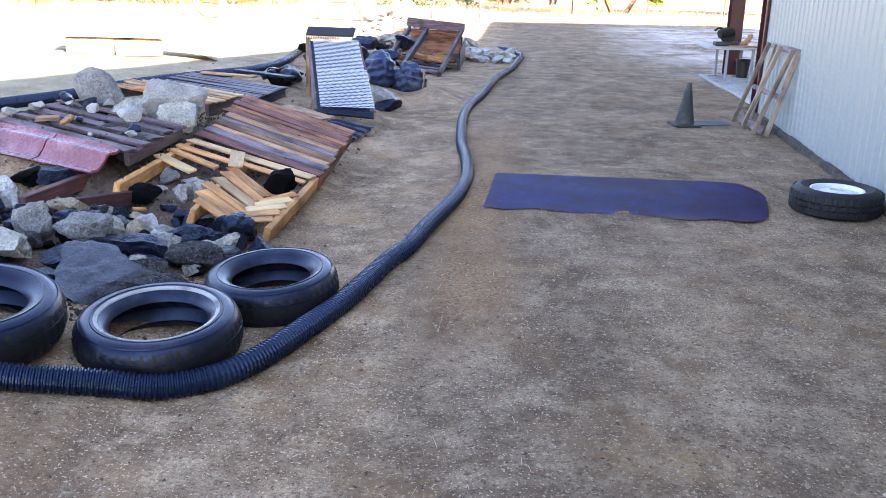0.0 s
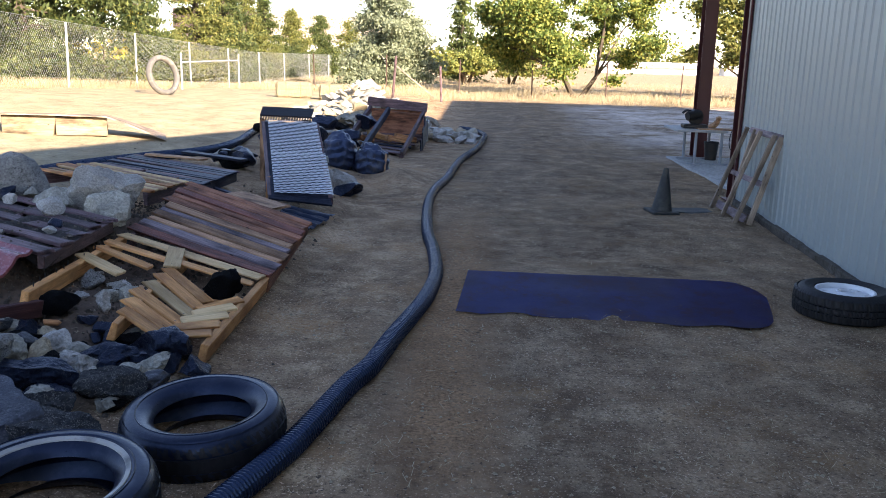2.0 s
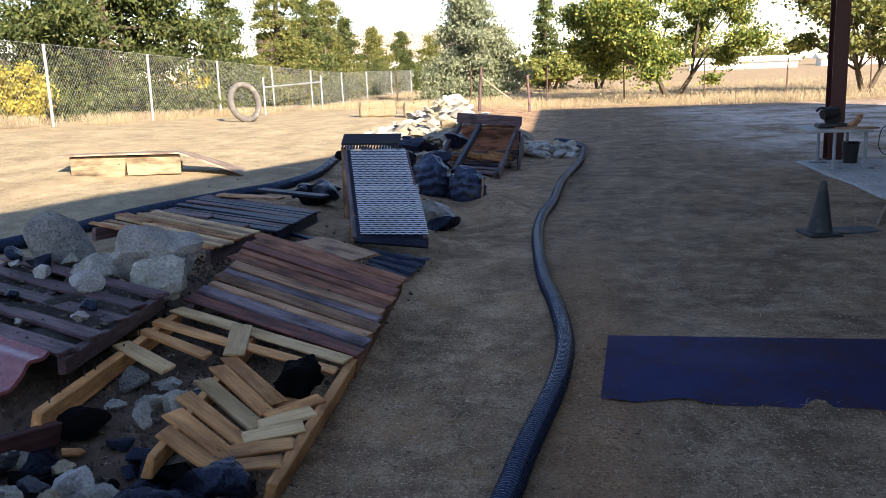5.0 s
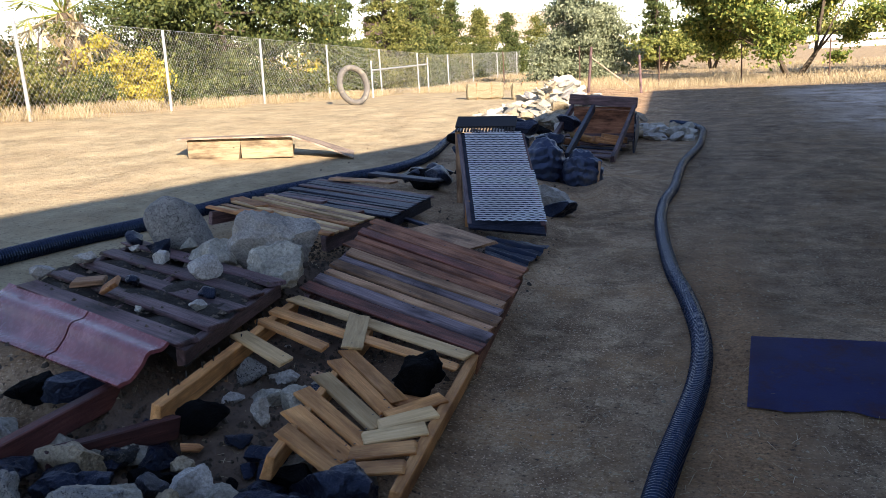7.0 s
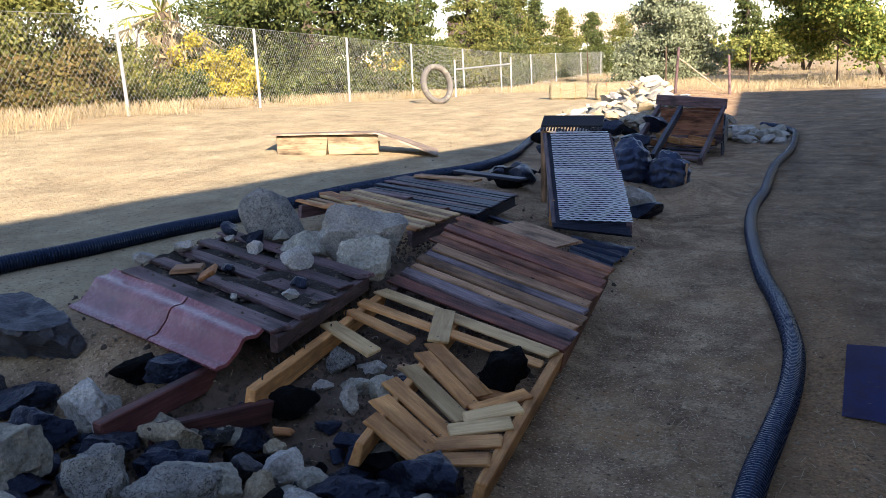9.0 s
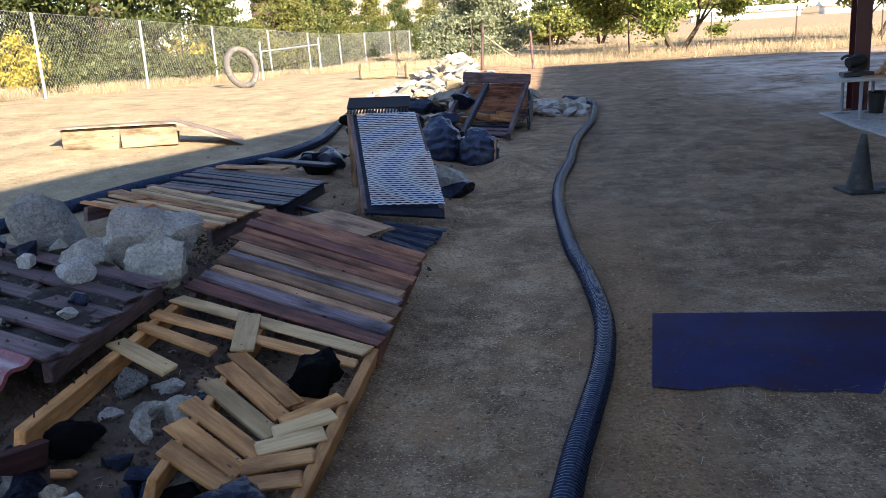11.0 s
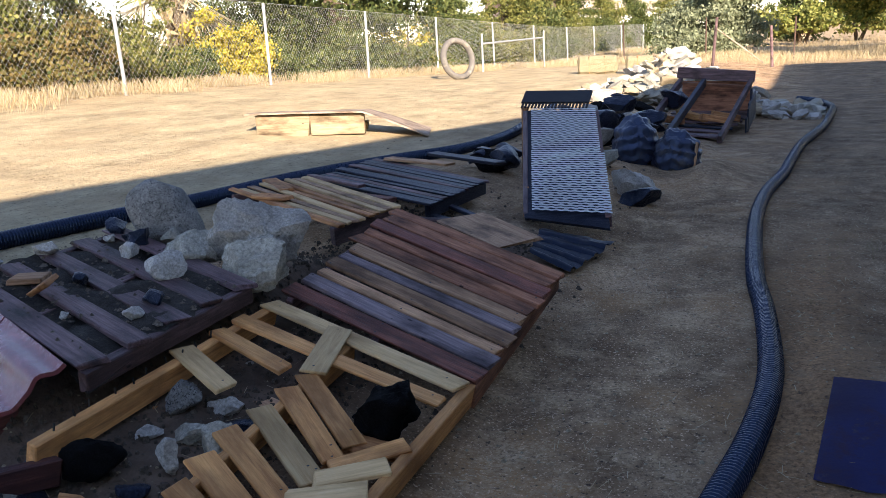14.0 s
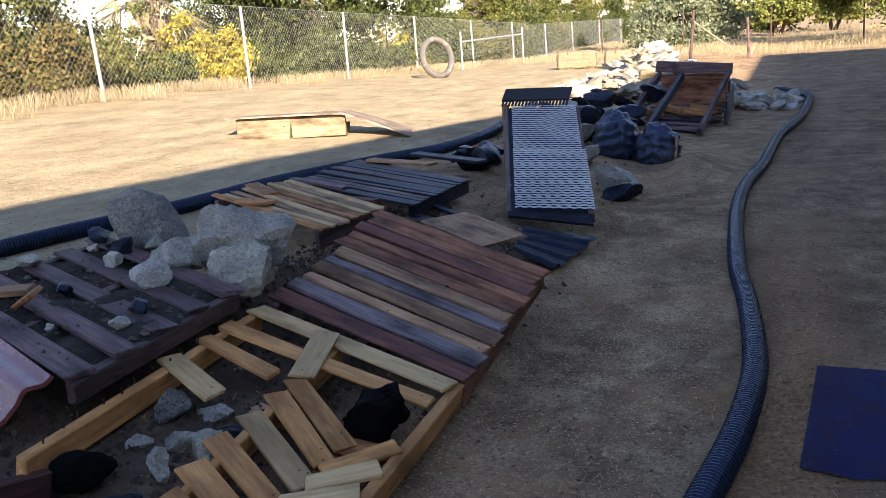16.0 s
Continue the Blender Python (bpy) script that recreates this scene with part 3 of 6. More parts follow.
# ---- steel shed ----
WALL0, WALL1 = Vector((2.35, -9.0, 0)), Vector((3.42, 10.1, 0))
# unseen eave height, sloped so its shadow edge falls along the yard
ROOF = lambda y: 5.84 - 0.143 * y
along = (WALL1 - WALL0).normalized()
outward = Vector((-along.y, along.x, 0))
bm, prev = bmesh.new(), None
length, s, cols = (WALL1 - WALL0).length, 0.0, []
while s < length:
    for ds, d in ((0.0, 0.0), (0.085, 0.0), (0.10, 0.011), (0.135, 0.011), (0.15, 0.0)):
        cols.append((min(s + ds, length), d))
    s += 0.15
for front in (True, False):
    prev = None
    for s, d in cols:
        p = WALL0 + along * s + outward * (d if front else -0.10)
        pair = [bm.verts.new((p.x, p.y, 0.03)), bm.verts.new((p.x, p.y, ROOF(p.y)))]
        if prev:
            bm.faces.new((prev[0], pair[0], pair[1], prev[1]) if front else (prev[1], pair[1], pair[0], prev[0]))
        prev = pair
wall = solo("wall_east", bm, STEELWALL, Matrix(), "pale grey ribbed steel shed wall", "wall", kind="structure")
# dark blocks stand for the soil and the dark gap under the wall
bm = bmesh.new()
n = 46
for k in range(n):
    p = WALL0 + along * (length * (k + 0.5) / n)
    c = box_bm(0.05, length / n * 0.97, 0.07 + 0.012 * (k % 3), 0.006)
    bmesh.ops.transform(c, matrix=Matrix.Translation(p + outward * 0.03 + Vector((0, 0, 0.02))) @ Matrix.Rotation(math.atan2(along.y, along.x) - math.pi / 2, 4, "Z"), verts=c.verts[:])
    tmp = bpy.data.meshes.new("tmp")
    c.to_mesh(tmp)
    c.free()
    bm.from_mesh(tmp)
    bpy.data.meshes.remove(tmp)
part("footing", bm, stone("dark_foot_soil", (0.05, 0.042, 0.034), (0.11, 0.093, 0.075), (0.2, 0.175, 0.15), 10), wall, "dark strip for soil and gap along the wall foot")
# out of sight: a shadow-casting roof, a closing back wall, a shadow-casting block
bm = bmesh.new()
quad = lambda pts: bm.faces.new([bm.verts.new(p) for p in pts])
# unseen roof added to cast the long shadow over lane and course
RX0, RX1 = 2.30, 7.55
quad([(RX0, -9.2, ROOF(-9.2)), (RX1, -9.2, ROOF(-9.2)), (RX1, 15.0, ROOF(15.0)), (3.6, 15.0, ROOF(15.0))])
bmesh.ops.solidify(bm, geom=bm.faces[:], thickness=-0.12)
solo("shed_roof", bm, STEELWALL, Matrix(), "unseen single-pitch roof shaped to cast the yard shadow", "roof", kind="structure")
bm = box_bm(0.1, 12.0, 6.0, 0, (12.1, -3.0, 3.0))
solo("wall_back", bm, STEELWALL, Matrix(), "steel wall on the shed's far side", "wall", kind="structure")
# unseen block added so its shadow covers the far right ground
bm = box_bm(8.0, 17.0, 6.4, 0, (11.6, 11.6, 3.2))
solo("wall_wing", bm, STEELWALL, Matrix(), "unseen steel block added to shade the far yard", "wall", kind="structure")


def steel_column(x, y, top, w, d, label):
    """An I-section post: two flanges and a web."""
    ob = thing("steel_column", (x, y, 0), label, "column", "shed columns")
    part("flange", box_bm(w, 0.014, top, 0.002, (x, y - d / 2, top / 2)), REDSTEEL, ob)
    part("flange", box_bm(w, 0.014, top, 0.002, (x, y + d / 2, top / 2)), REDSTEEL, ob)
    part("web", box_bm(0.012, d - 0.016, top, 0.002, (x, y, top / 2)), REDSTEEL, ob)
    part("base_plate", box_bm(w + 0.1, d + 0.1, 0.02, 0.003, (x, y, 0.012)), REDSTEEL, ob)
    return ob


steel_column(3.47, 10.2, ROOF(10.2) - 0.02, 0.16, 0.22, "dark red steel corner column beside the wall")
steel_column(4.17, 14.75, ROOF(14.8) - 0.02, 0.20, 0.24, "dark red steel carport column on a concrete slab")
part("trim", box_bm(0.03, 0.06, ROOF(10.1) - 0.1, 0.004, (3.39, 10.06, ROOF(10.1) / 2)), REDSTEEL, wall, "dark red corner trim")
bm = box_bm(6.0, 4.4, 0.06, 0.01, (6.62, 12.35, 0.0))
solo("concrete_slab", bm, SLAB, Matrix(), "pale grey concrete slab under the carport", "floor", kind="structure")


# ---- corrugated drain pipes ----
def pipe(points, r, label):
    bm = sweep([(x, y, ground_z(x, y) + r * 0.85) for x, y in points], lambda i: r if i % 4 < 2 else r * 0.87, 14, 0.0048)
    ob = new("drain_pipe", finish("drain_pipe", bm, PIPE, False))
    return tagged(ob, label, "pipe", "corrugated drain pipes")


pipe([(-3.4, 2.1), (-2.6, 2.17), (-1.9, 2.28), (-1.5, 2.37), (-1.09, 2.48), (-0.82, 2.58), (-0.6, 2.66), (-0.42, 2.77), (-0.31, 2.96), (-0.23, 3.2), (-0.11, 3.6), (0.0, 4.17), (0.075, 4.44), (0.135, 4.86), (0.2, 5.24), (0.262, 5.64), (0.297, 6.1), (0.285, 6.5), (0.235, 7.05), (0.165, 7.6), (0.105, 8.5), (0.08, 9.3), (0.105, 10.15), (0.2, 11.0), (0.25, 11.9), (0.34, 13.1), (0.56, 14.7), (0.67, 16.3), (0.7, 17.3), (0.5, 18.3), (0.2, 18.8)],
     0.051, "black corrugated plastic drain pipe snaking over dirt")
pipe([(-4.3, 3.6), (-4.05, 4.8), (-3.89, 5.57), (-3.74, 6.05), (-3.61, 6.7), (-3.42, 7.4), (-3.24, 8.5), (-2.93, 9.54), (-2.62, 10.4), (-2.54, 11.5), (-2.71, 13.0), (-2.9, 14.6)],
     0.053, "black corrugated plastic drain pipe along the course")


# ---- tyres ----
def tyre(x, y, od, hole, width, label, whitewall=False, tilt=(0, 0), turn=0):
    R, r, h = od / 2, hole / 2, width
    ob = thing("tyre", pose(x, y, ground_z(x, y) - 0.012, tilt[0], tilt[1], turn), label, "tyre", "old tyres in a row")
    m = ob.matrix_basis.copy()
    t = 0.012
    d = R - r
    outer = [(r, h * 0.74), (r + 0.010, h * 0.84), (r + d * 0.22, h * 0.94), (r + d * 0.42, h * 0.99), (r + d * 0.60, h), (r + d * 0.78, h * 0.955), (r + d * 0.90, h * 0.86), (r + d * 0.965, h * 0.74)]
    lower = [(a, h - b) for a, b in outer[::-1]]
    inner = [(a, b) for a, b in ((r + 0.004, h * 0.22), (r + 0.03, h * 0.10), (R - 0.06, h * 0.06), (R - 0.028, h * 0.3), (R - 0.028, h * 0.7), (R - 0.06, h * 0.94), (r + 0.03, h * 0.88), (r + 0.004, h * 0.72))]
    part("casing", lathe(outer + lower + inner, 72), RUBBER, ob, m=m, smooth=True)
    tread = [(R - d * 0.10, h * 0.86), (R - d * 0.045, h * 0.78), (R - 0.002, h * 0.68), (R - 0.006, h * 0.67), (R - 0.006, h * 0.65), (R, h * 0.64), (R + 0.001, h * 0.36), (R - 0.006, h * 0.35), (R - 0.006, h * 0.33), (R - 0.002, h * 0.32), (R - d * 0.045, h * 0.22), (R - d * 0.10, h * 0.14), (R - 0.03, h * 0.5)]
    part("tread", lathe(tread, 180, lambda s, k: (-0.005 if (s + (k % 2)) % 4 == 0 and k < 12 else 0)), TREAD, ob, "worn block tread", m=m, smooth=True)
    if whitewall:
        band = [(r + d * 0.25, h * 0.94), (r + d * 0.27, h * 0.975), (r + d * 0.33, h * 0.99), (r + d * 0.38, h * 1.003), (r + d * 0.40, h * 0.975)]
        part("whitewall", lathe(band, 72), WHITEWALL, ob, "scuffed off-white ring", m=m, smooth=True)
    for k, rr in enumerate((0.45, 0.78)):
        rib = r + (R - r) * rr
        zt = h * (0.99 if k == 0 else 0.945)
        part("rib", lathe([(rib, zt), (rib + 0.003, zt + h * 0.022), (rib + 0.006, zt)], 72), RUBBER, ob, m=m, smooth=True)
    return ob


tyre(-0.458, 3.645, 0.62, 0.36, 0.185, "worn black car tyre lying flat beside the pipe", tilt=(3, -3), turn=20)
tyre(-0.735, 3.0, 0.645, 0.375, 0.185, "black car tyre with a scuffed whitewall lying flat", True, (3, -4), 70)
tyre(-1.36, 2.76, 0.66, 0.38, 0.185, "black car tyre with raised lettering lying flat", tilt=(2, -8), turn=130)


def spare_wheel(x, y, od, width):
    ob = thing("spare_wheel", (x, y, 0.0), "trailer wheel with a white steel rim lying by the wall", "wheel")
    m = ob.matrix_basis.copy()
    R, r, h = od / 2, od * 0.29, width
    outer = [(r, h * 0.78), (r + 0.012, h * 0.92), (r + (R - r) * 0.5, h), (R - 0.03, h * 0.95), (R - 0.012, h * 0.85), (R - 0.012, h * 0.15), (R - 0.03, h * 0.05), (r + (R - r) * 0.5, 0.0), (r + 0.01, h * 0.1), (r, h * 0.2)]
    tyre_part = part("tyre", lathe(outer, 72), TREAD, ob, "black tyre", m=m, smooth=True)
    tread = [(R - 0.014, h * 0.92), (R, h * 0.86), (R + 0.004, h * 0.64), (R - 0.006, h * 0.63), (R - 0.006, h * 0.58), (R + 0.004, h * 0.57), (R + 0.004, h * 0.43), (R - 0.006, h * 0.42), (R - 0.006, h * 0.37), (R + 0.004, h * 0.36), (R, h * 0.14), (R - 0.014, h * 0.08), (R - 0.02, h * 0.5)]
    part("tread", lathe(tread, 150, lambda s, k: (-0.005 if (s + (k % 4)) % 4 == 0 and k < 12 else 0)), TREAD, tyre_part, m=m)
    rim = part("rim", lathe([(r + 0.006, h * 0.86), (r + 0.004, h * 0.90), (r - 0.008, h * 0.90), (r - 0.016, h * 0.80), (r - 0.020, h * 0.55), (r - 0.014, h * 0.5), (r - 0.002, h * 0.8)], 64), WHITESTEEL, ob, "white painted steel rim", m=m, smooth=True)
    # black disc added inside the rim to stand for shade behind the holes
    part("brake_side", lathe([(0.0001, h * 0.40), (r - 0.02, h * 0.40), (r - 0.02, h * 0.42), (0.0001, h * 0.42)], 40), BLACKPL, rim, "black disc standing for shade behind the wheel disc", m=m)
    # disc with eight window holes, and a hub
    bm = bmesh.new()
    n, R1, R2, Rc = 8, r - 0.016, r * 0.74, r * 0.46
    zz = lambda q: h * (0.74 + 0.10 * (1 - (q / r) ** 2))
    P = lambda q, a: bm.verts.new((q * math.cos(a), q * math.sin(a), zz(q)))
    for k in range(n * 4):
        a, b = math.tau * k / (n * 4), math.tau * (k + 1) / (n * 4)
        hole = k % 4 in (1, 2)
        bm.faces.new((P(R1, a), P(R1, b), P(r * 0.88, b), P(r * 0.88, a)))
        if not hole:
            bm.faces.new((P(r * 0.88, a), P(r * 0.88, b), P(r * 0.52, b), P(r * 0.52, a)))
        elif k % 4 == 1:
            bm.faces.new((P(r * 0.88, a), P(r * 0.52, b), P(r * 0.52, a)))
        else:
            bm.faces.new((P(r * 0.88, b), P(r * 0.52, b), P(r * 0.52, a)))
        bm.faces.new((P(r * 0.52, a), P(r * 0.52, b), P(r * 0.26, b), P(r * 0.26, a)))
    bmesh.ops.remove_doubles(bm, verts=bm.verts[:], dist=0.0005)
    bmesh.ops.recalc_face_normals(bm, faces=bm.faces[:])
    bmesh.ops.solidify(bm, geom=bm.faces[:], thickness=0.005)
    part("disc", bm, WHITESTEEL, rim, m=m)
    part("hub_ring", lathe([(r * 0.30, h * 0.80), (r * 0.30, h * 0.88), (r * 0.25, h * 0.88), (r * 0.25, h * 0.80)], 40), WHITESTEEL, rim, m=m)
    return ob


spare_wheel(2.815, 5.75, 0.58, 0.18)

# ---- painted sheet laid up a low mound on the lane ----
def sheet_y(u):
    """Front and back edge of the sheet, u from its square end to its rounded one."""
    w = min(1.0, max(0.0, (u - 0.86) / 0.14))
    cut = 0.27 * (1 - math.sqrt(max(0.0, 1 - w * w)))
    wob = 0.045 * noise.noise(Vector((u * 8, 0, 4))) + 0.012 * noise.noise(Vector((u * 31, 2, 4)))
    return 5.45 - 0.13 * u + wob * (u > 0.01) * (1 - w) + cut + 0.05, 6.10 - 0.04 * u - cut * 0.75


bm = bmesh.new()
nu, nv = 64, 10
grid = []
for i in range(nu + 1):
    u = i / nu
    y0, y1 = sheet_y(u)
    x0, x1 = 0.452 + 1.90 * u, 0.516 + 1.87 * u
    grid.append([bm.verts.new((x0 + (x1 - x0) * j / nv, y0 + (y1 - y0) * j / nv, mound(x0 + (x1 - x0) * j / nv, y0 + (y1 - y0) * j / nv) + 0.009 + 0.018 * j / nv + 0.003 * noise.noise(Vector((u * 5, j * 0.3, 1))))) for j in range(nv + 1)])
for i in range(nu):
    for j in range(nv):
        bm.faces.new((grid[i][j], grid[i + 1][j], grid[i + 1][j + 1], grid[i][j + 1]))
bmesh.ops.solidify(bm, geom=bm.faces[:], thickness=0.008)
bmesh.ops.recalc_face_normals(bm, faces=bm.faces[:])
solo("painted_sheet", bm, MATBLUE, Matrix(), "navy painted sheet with worn edges laid up a low dirt mound", "sheet", smooth=True)


# ---- pallets ----
def lerp3(a, b, u):
    return Vector(a).lerp(Vector(b), u)


def brown_pallet():
    """Close-boarded pallet tilted across the course."""
    NR, NL, FR, FL = Vector((-0.685, 5.60, 0.148)), Vector((-1.60, 5.79, 0.37)), Vector((-0.637, 6.60, 0.307)), Vector((-1.56, 6.83, 0.54))
    up = (NL - NR).cross(FR - NR).normalized()
    up = up if up.z > 0 else -up
    ob = thing("pallet", (NR + FL) / 2 - up * 0.13, "red-brown weathered wooden pallet with close boards, tilted", "pallet", "course pallets")
    rng = random.Random(11)
    mats = [W_RED, W_GREY, W_TAN, W_TAN, W_GREY, W_TAN, W_BROWN, W_BROWN, W_RED, W_BROWN, W_BROWN]
    n, u = len(mats), 0.0
    widths = [0.13, 0.095, 0.09, 0.10, 0.075, 0.09, 0.095, 0.085, 0.10, 0.09, 0.10]
    total = sum(widths)
    for k, wd in enumerate(widths):
        u0 = (u + wd / 2) / total
        u += wd
        a, b = lerp3(NR, FR, u0), lerp3(NL, FL, u0)
        ext = (b - a).normalized()
        a = a - ext * rng.uniform(0.0, 0.02) + up * rng.uniform(-0.004, 0.004)
        b = b + ext * rng.uniform(-0.03, 0.03) + up * rng.uniform(-0.004, 0.006)
        board(ob, a, b, wd / total * 1.03 - rng.choice((0.014, 0.020, 0.032)), 0.018, mats[k], up, "deck_board", rng=rng)
        for e in (0.03, 0.5, 0.97):
            for side in (-1, 1):
                c = lerp3(a, b, e + rng.uniform(-0.01, 0.01)) + (FR - NR).normalized() * side * wd * 0.26 + up * 0.0095
                bm = bmesh.new()
                bmesh.ops.create_circle(bm, cap_ends=True, segments=6, radius=0.0045)
                part("nail", bm, BLACKPL, ob, m=span(c, c + ext * 0.01, up)[0])
    for e in (0.02, 0.5, 0.98):
        a, b = lerp3(NR, NL, e) - up * 0.055, lerp3(FR, FL, e) - up * 0.055
        board(ob, a, b, 0.038, 0.09, W_BROWN if e < 0.4 else W_DARK, up, "stringer", rng=rng)
    return ob


brown_pallet()


def pine_pallet():
    """Broken pale pallet whose boards hang between three rails."""
    X, Y = Vector((-0.888, 0.127, 0.203)), Vector((0, -1, 0.005))
    up = X.cross(Y).normalized()
    up = up if up.z > 0 else -up
    ob = thing("pallet", (-1.12, 5.05, ground_z(-1.12, 5.05)), "broken pale pine pallet with slipped boards", "pallet", "course pallets")
    rng = random.Random(3)
    Z = lambda x, y: 0.14 + (-0.70 - x) * 0.228 + 0.006
    P = lambda x, y, dz=0.0: Vector((x, y, Z(x, y) + dz))

    def plank(a, b, wd, material, dz=0.0, dz2=None, name="deck_board"):
        bb = board(ob, P(*a, dz), P(*b, dz if dz2 is None else dz2), wd, 0.016, material, up, name, rng=rng)
        for e, far in ((a, b), (b, a)):
            q = Vector(e).lerp(Vector(far), 0.07)
            bm = bmesh.new()
            bmesh.ops.create_circle(bm, cap_ends=True, segments=6, radius=0.005)
            part("nail", bm, BLACKPL, bb, m=Matrix.Translation(P(q.x, q.y, (dz if dz2 is None else (dz + dz2) / 2) + 0.012)))
        return bb

    board(ob, P(-0.722, 5.62, -0.045), P(-0.700, 4.36, -0.045), 0.038, 0.09, W_YELLOW, up, "stringer", rng=rng)
    board(ob, P(-1.215, 5.64, -0.045), P(-1.115, 4.36, -0.045), 0.038, 0.085, W_YELLOW, up, "stringer", rng=rng)
    board(ob, P(-1.62, 5.73, -0.045), P(-1.575, 4.46, -0.04), 0.038, 0.09, W_YELLOW, up, "stringer", rng=rng)
    plank((-1.62, 5.70), (-0.715, 5.555), 0.095, W_PALE, 0.010)
    plank((-1.63, 5.50), (-1.21, 5.48), 0.085, W_YELLOW, 0.010, -0.01)
    plank((-1.625, 5.36), (-1.29, 5.31), 0.08, W_YELLOW, 0.010, -0.02)
    plank((-1.62, 5.16), (-1.36, 5.06), 0.09, W_PALE, 0.010, -0.01)
    plank((-1.42, 5.22), (-1.15, 5.17), 0.08, W_TAN, -0.11, -0.10, "loose_board")
    plank((-1.26, 5.65), (-1.165, 5.28), 0.095, W_PALE, 0.03, 0.026)
    plank((-1.20, 5.44), (-0.74, 5.42), 0.085, W_YELLOW, 0.012, 0.0)
    plank((-1.18, 5.27), (-0.89, 5.07), 0.085, W_YELLOW, 0.014, -0.05)
    plank((-0.93, 5.10), (-0.72, 5.12), 0.09, W_ORANGE, -0.06, -0.05)
    plank((-1.19, 5.15), (-0.90, 4.96), 0.085, W_YELLOW, 0.014, -0.055)
    plank((-1.19, 4.99), (-0.90, 4.83), 0.095, W_PALE, 0.014, -0.06)
    plank((-1.19, 4.82), (-0.90, 4.69), 0.085, W_YELLOW, 0.014, -0.06)
    plank((-1.17, 4.67), (-0.91, 4.57), 0.095, W_YELLOW, 0.014, -0.06)
    plank((-1.14, 4.52), (-0.91, 4.47), 0.085, W_YELLOW, 0.012, -0.06)
    plank((-0.90, 4.91), (-0.715, 5.10), 0.075, W_YELLOW, -0.05, 0.008)
    plank((-0.905, 4.83), (-0.71, 4.95), 0.085, W_PALE, -0.05, 0.010)
    plank((-0.92, 4.71), (-0.705, 4.81), 0.085, W_PALE, -0.05, 0.010)
    plank((-0.92, 4.59), (-0.70, 4.66), 0.085, W_YELLOW, -0.05, 0.010)
    plank((-0.92, 4.47), (-0.70, 4.51), 0.085, W_YELLOW, -0.05, 0.010)
    for k in range(11):
        y = 4.54 + 0.085 * k + 0.012 * math.sin(k * 2.3)
        c = P(-1.577 - 0.036 * (y - 4.46) + 0.008 * math.cos(k * 1.7), y, 0.0)
        bm = bmesh.new()
        limb(bm, c, c + Vector((0.006 * math.sin(k * 3.1), 0.006 * math.cos(k * 2.7), 0.026)), 0.0035, 0.0035, 5)
        part("nail", bm, BLACKPL, ob, "rusty bent nail")
    board(ob, P(-0.91, 5.1, -0.085), P(-0.905, 4.4, -0.085), 0.08, 0.016, W_ORANGE, up, "bottom_board", rng=rng)
    return ob


pine_pallet()


def dark_pallet():
    """Dark damp pallet, soil between its boards."""
    A, B, C = Vector((-2.63, 5.10, 0.57)), Vector((-1.59, 4.70, 0.47)), Vector((-1.63, 5.62, 0.475))
    D = A + C - B
    up = (A - B).cross(C - B).normalized()
    up = up if up.z > 0 else -up
    ob = thing("pallet", (A + C) / 2 - up * 0.14, "dark damp wooden pallet with soil between its boards", "pallet", "course pallets")
    rng = random.Random(8)
    for u, wd in ((0.05, 0.10), (0.27, 0.095), (0.49, 0.10), (0.72, 0.095), (0.95, 0.10)):
        board(ob, lerp3(A, D, u), lerp3(B, C, u), wd, 0.02, W_DARK, up, "deck_board", 0.008, rng=rng)
    for u in (0.02, 0.5, 0.98):
        board(ob, lerp3(B, A, u) - up * 0.046, lerp3(C, D, u) - up * 0.046, 0.04, 0.07, W_DARK, up, "stringer", rng=rng)
    # soil that fills it
    bm = bmesh.new()
    bmesh.ops.create_grid(bm, x_segments=24, y_segments=24, size=0.5)
    for v in bm.verts:
        p = lerp3(lerp3(B, A, v.co.x + 0.5), lerp3(C, D, v.co.x + 0.5), v.co.y + 0.5)
        v.co = p - up * (0.012 + 0.045 * noise.noise(p * 7))
        v.co.z -= 0.15 * max(0, abs((v.co - (A + C) / 2).length / 0.6) - 1)
    part("soil", bm, stone("pallet_soil", (0.03, 0.025, 0.02), (0.06, 0.048, 0.038), (0.10, 0.085, 0.07), 20), ob, "dark soil packed in the pallet", smooth=True)
    return ob


dark_pallet()
rng = random.Random(19)
bm = bmesh.new()
for k in range(420):
    u, v = rng.random(), rng.random()
    x, y = -1.60 - 1.03 * u - 0.04 * v, 4.72 + 0.40 * u + 0.90 * v
    s = rng.choice((0.004, 0.006, 0.008, 0.013)) * rng.uniform(0.7, 1.3)
    c = Vector((x, y, 0.482 + 0.10 * u - 0.004))
    ring = [bm.verts.new(c + Vector((s * rng.uniform(0.7, 1.2) * math.cos(j * 1.257), s * rng.uniform(0.7, 1.2) * math.sin(j * 1.257), 0))) for j in range(5)]
    tip = bm.verts.new(c + Vector((0, 0, s * rng.uniform(0.6, 1.1))))
    for j in range(5):
        bm.faces.new((ring[j], ring[(j + 1) % 5], tip))
solo("soil_crumbs", bm, bpy.data.materials["dark_soil"], Matrix(), "dark soil crumbs strewn over the damp pallet", "soil", kind="stuff")


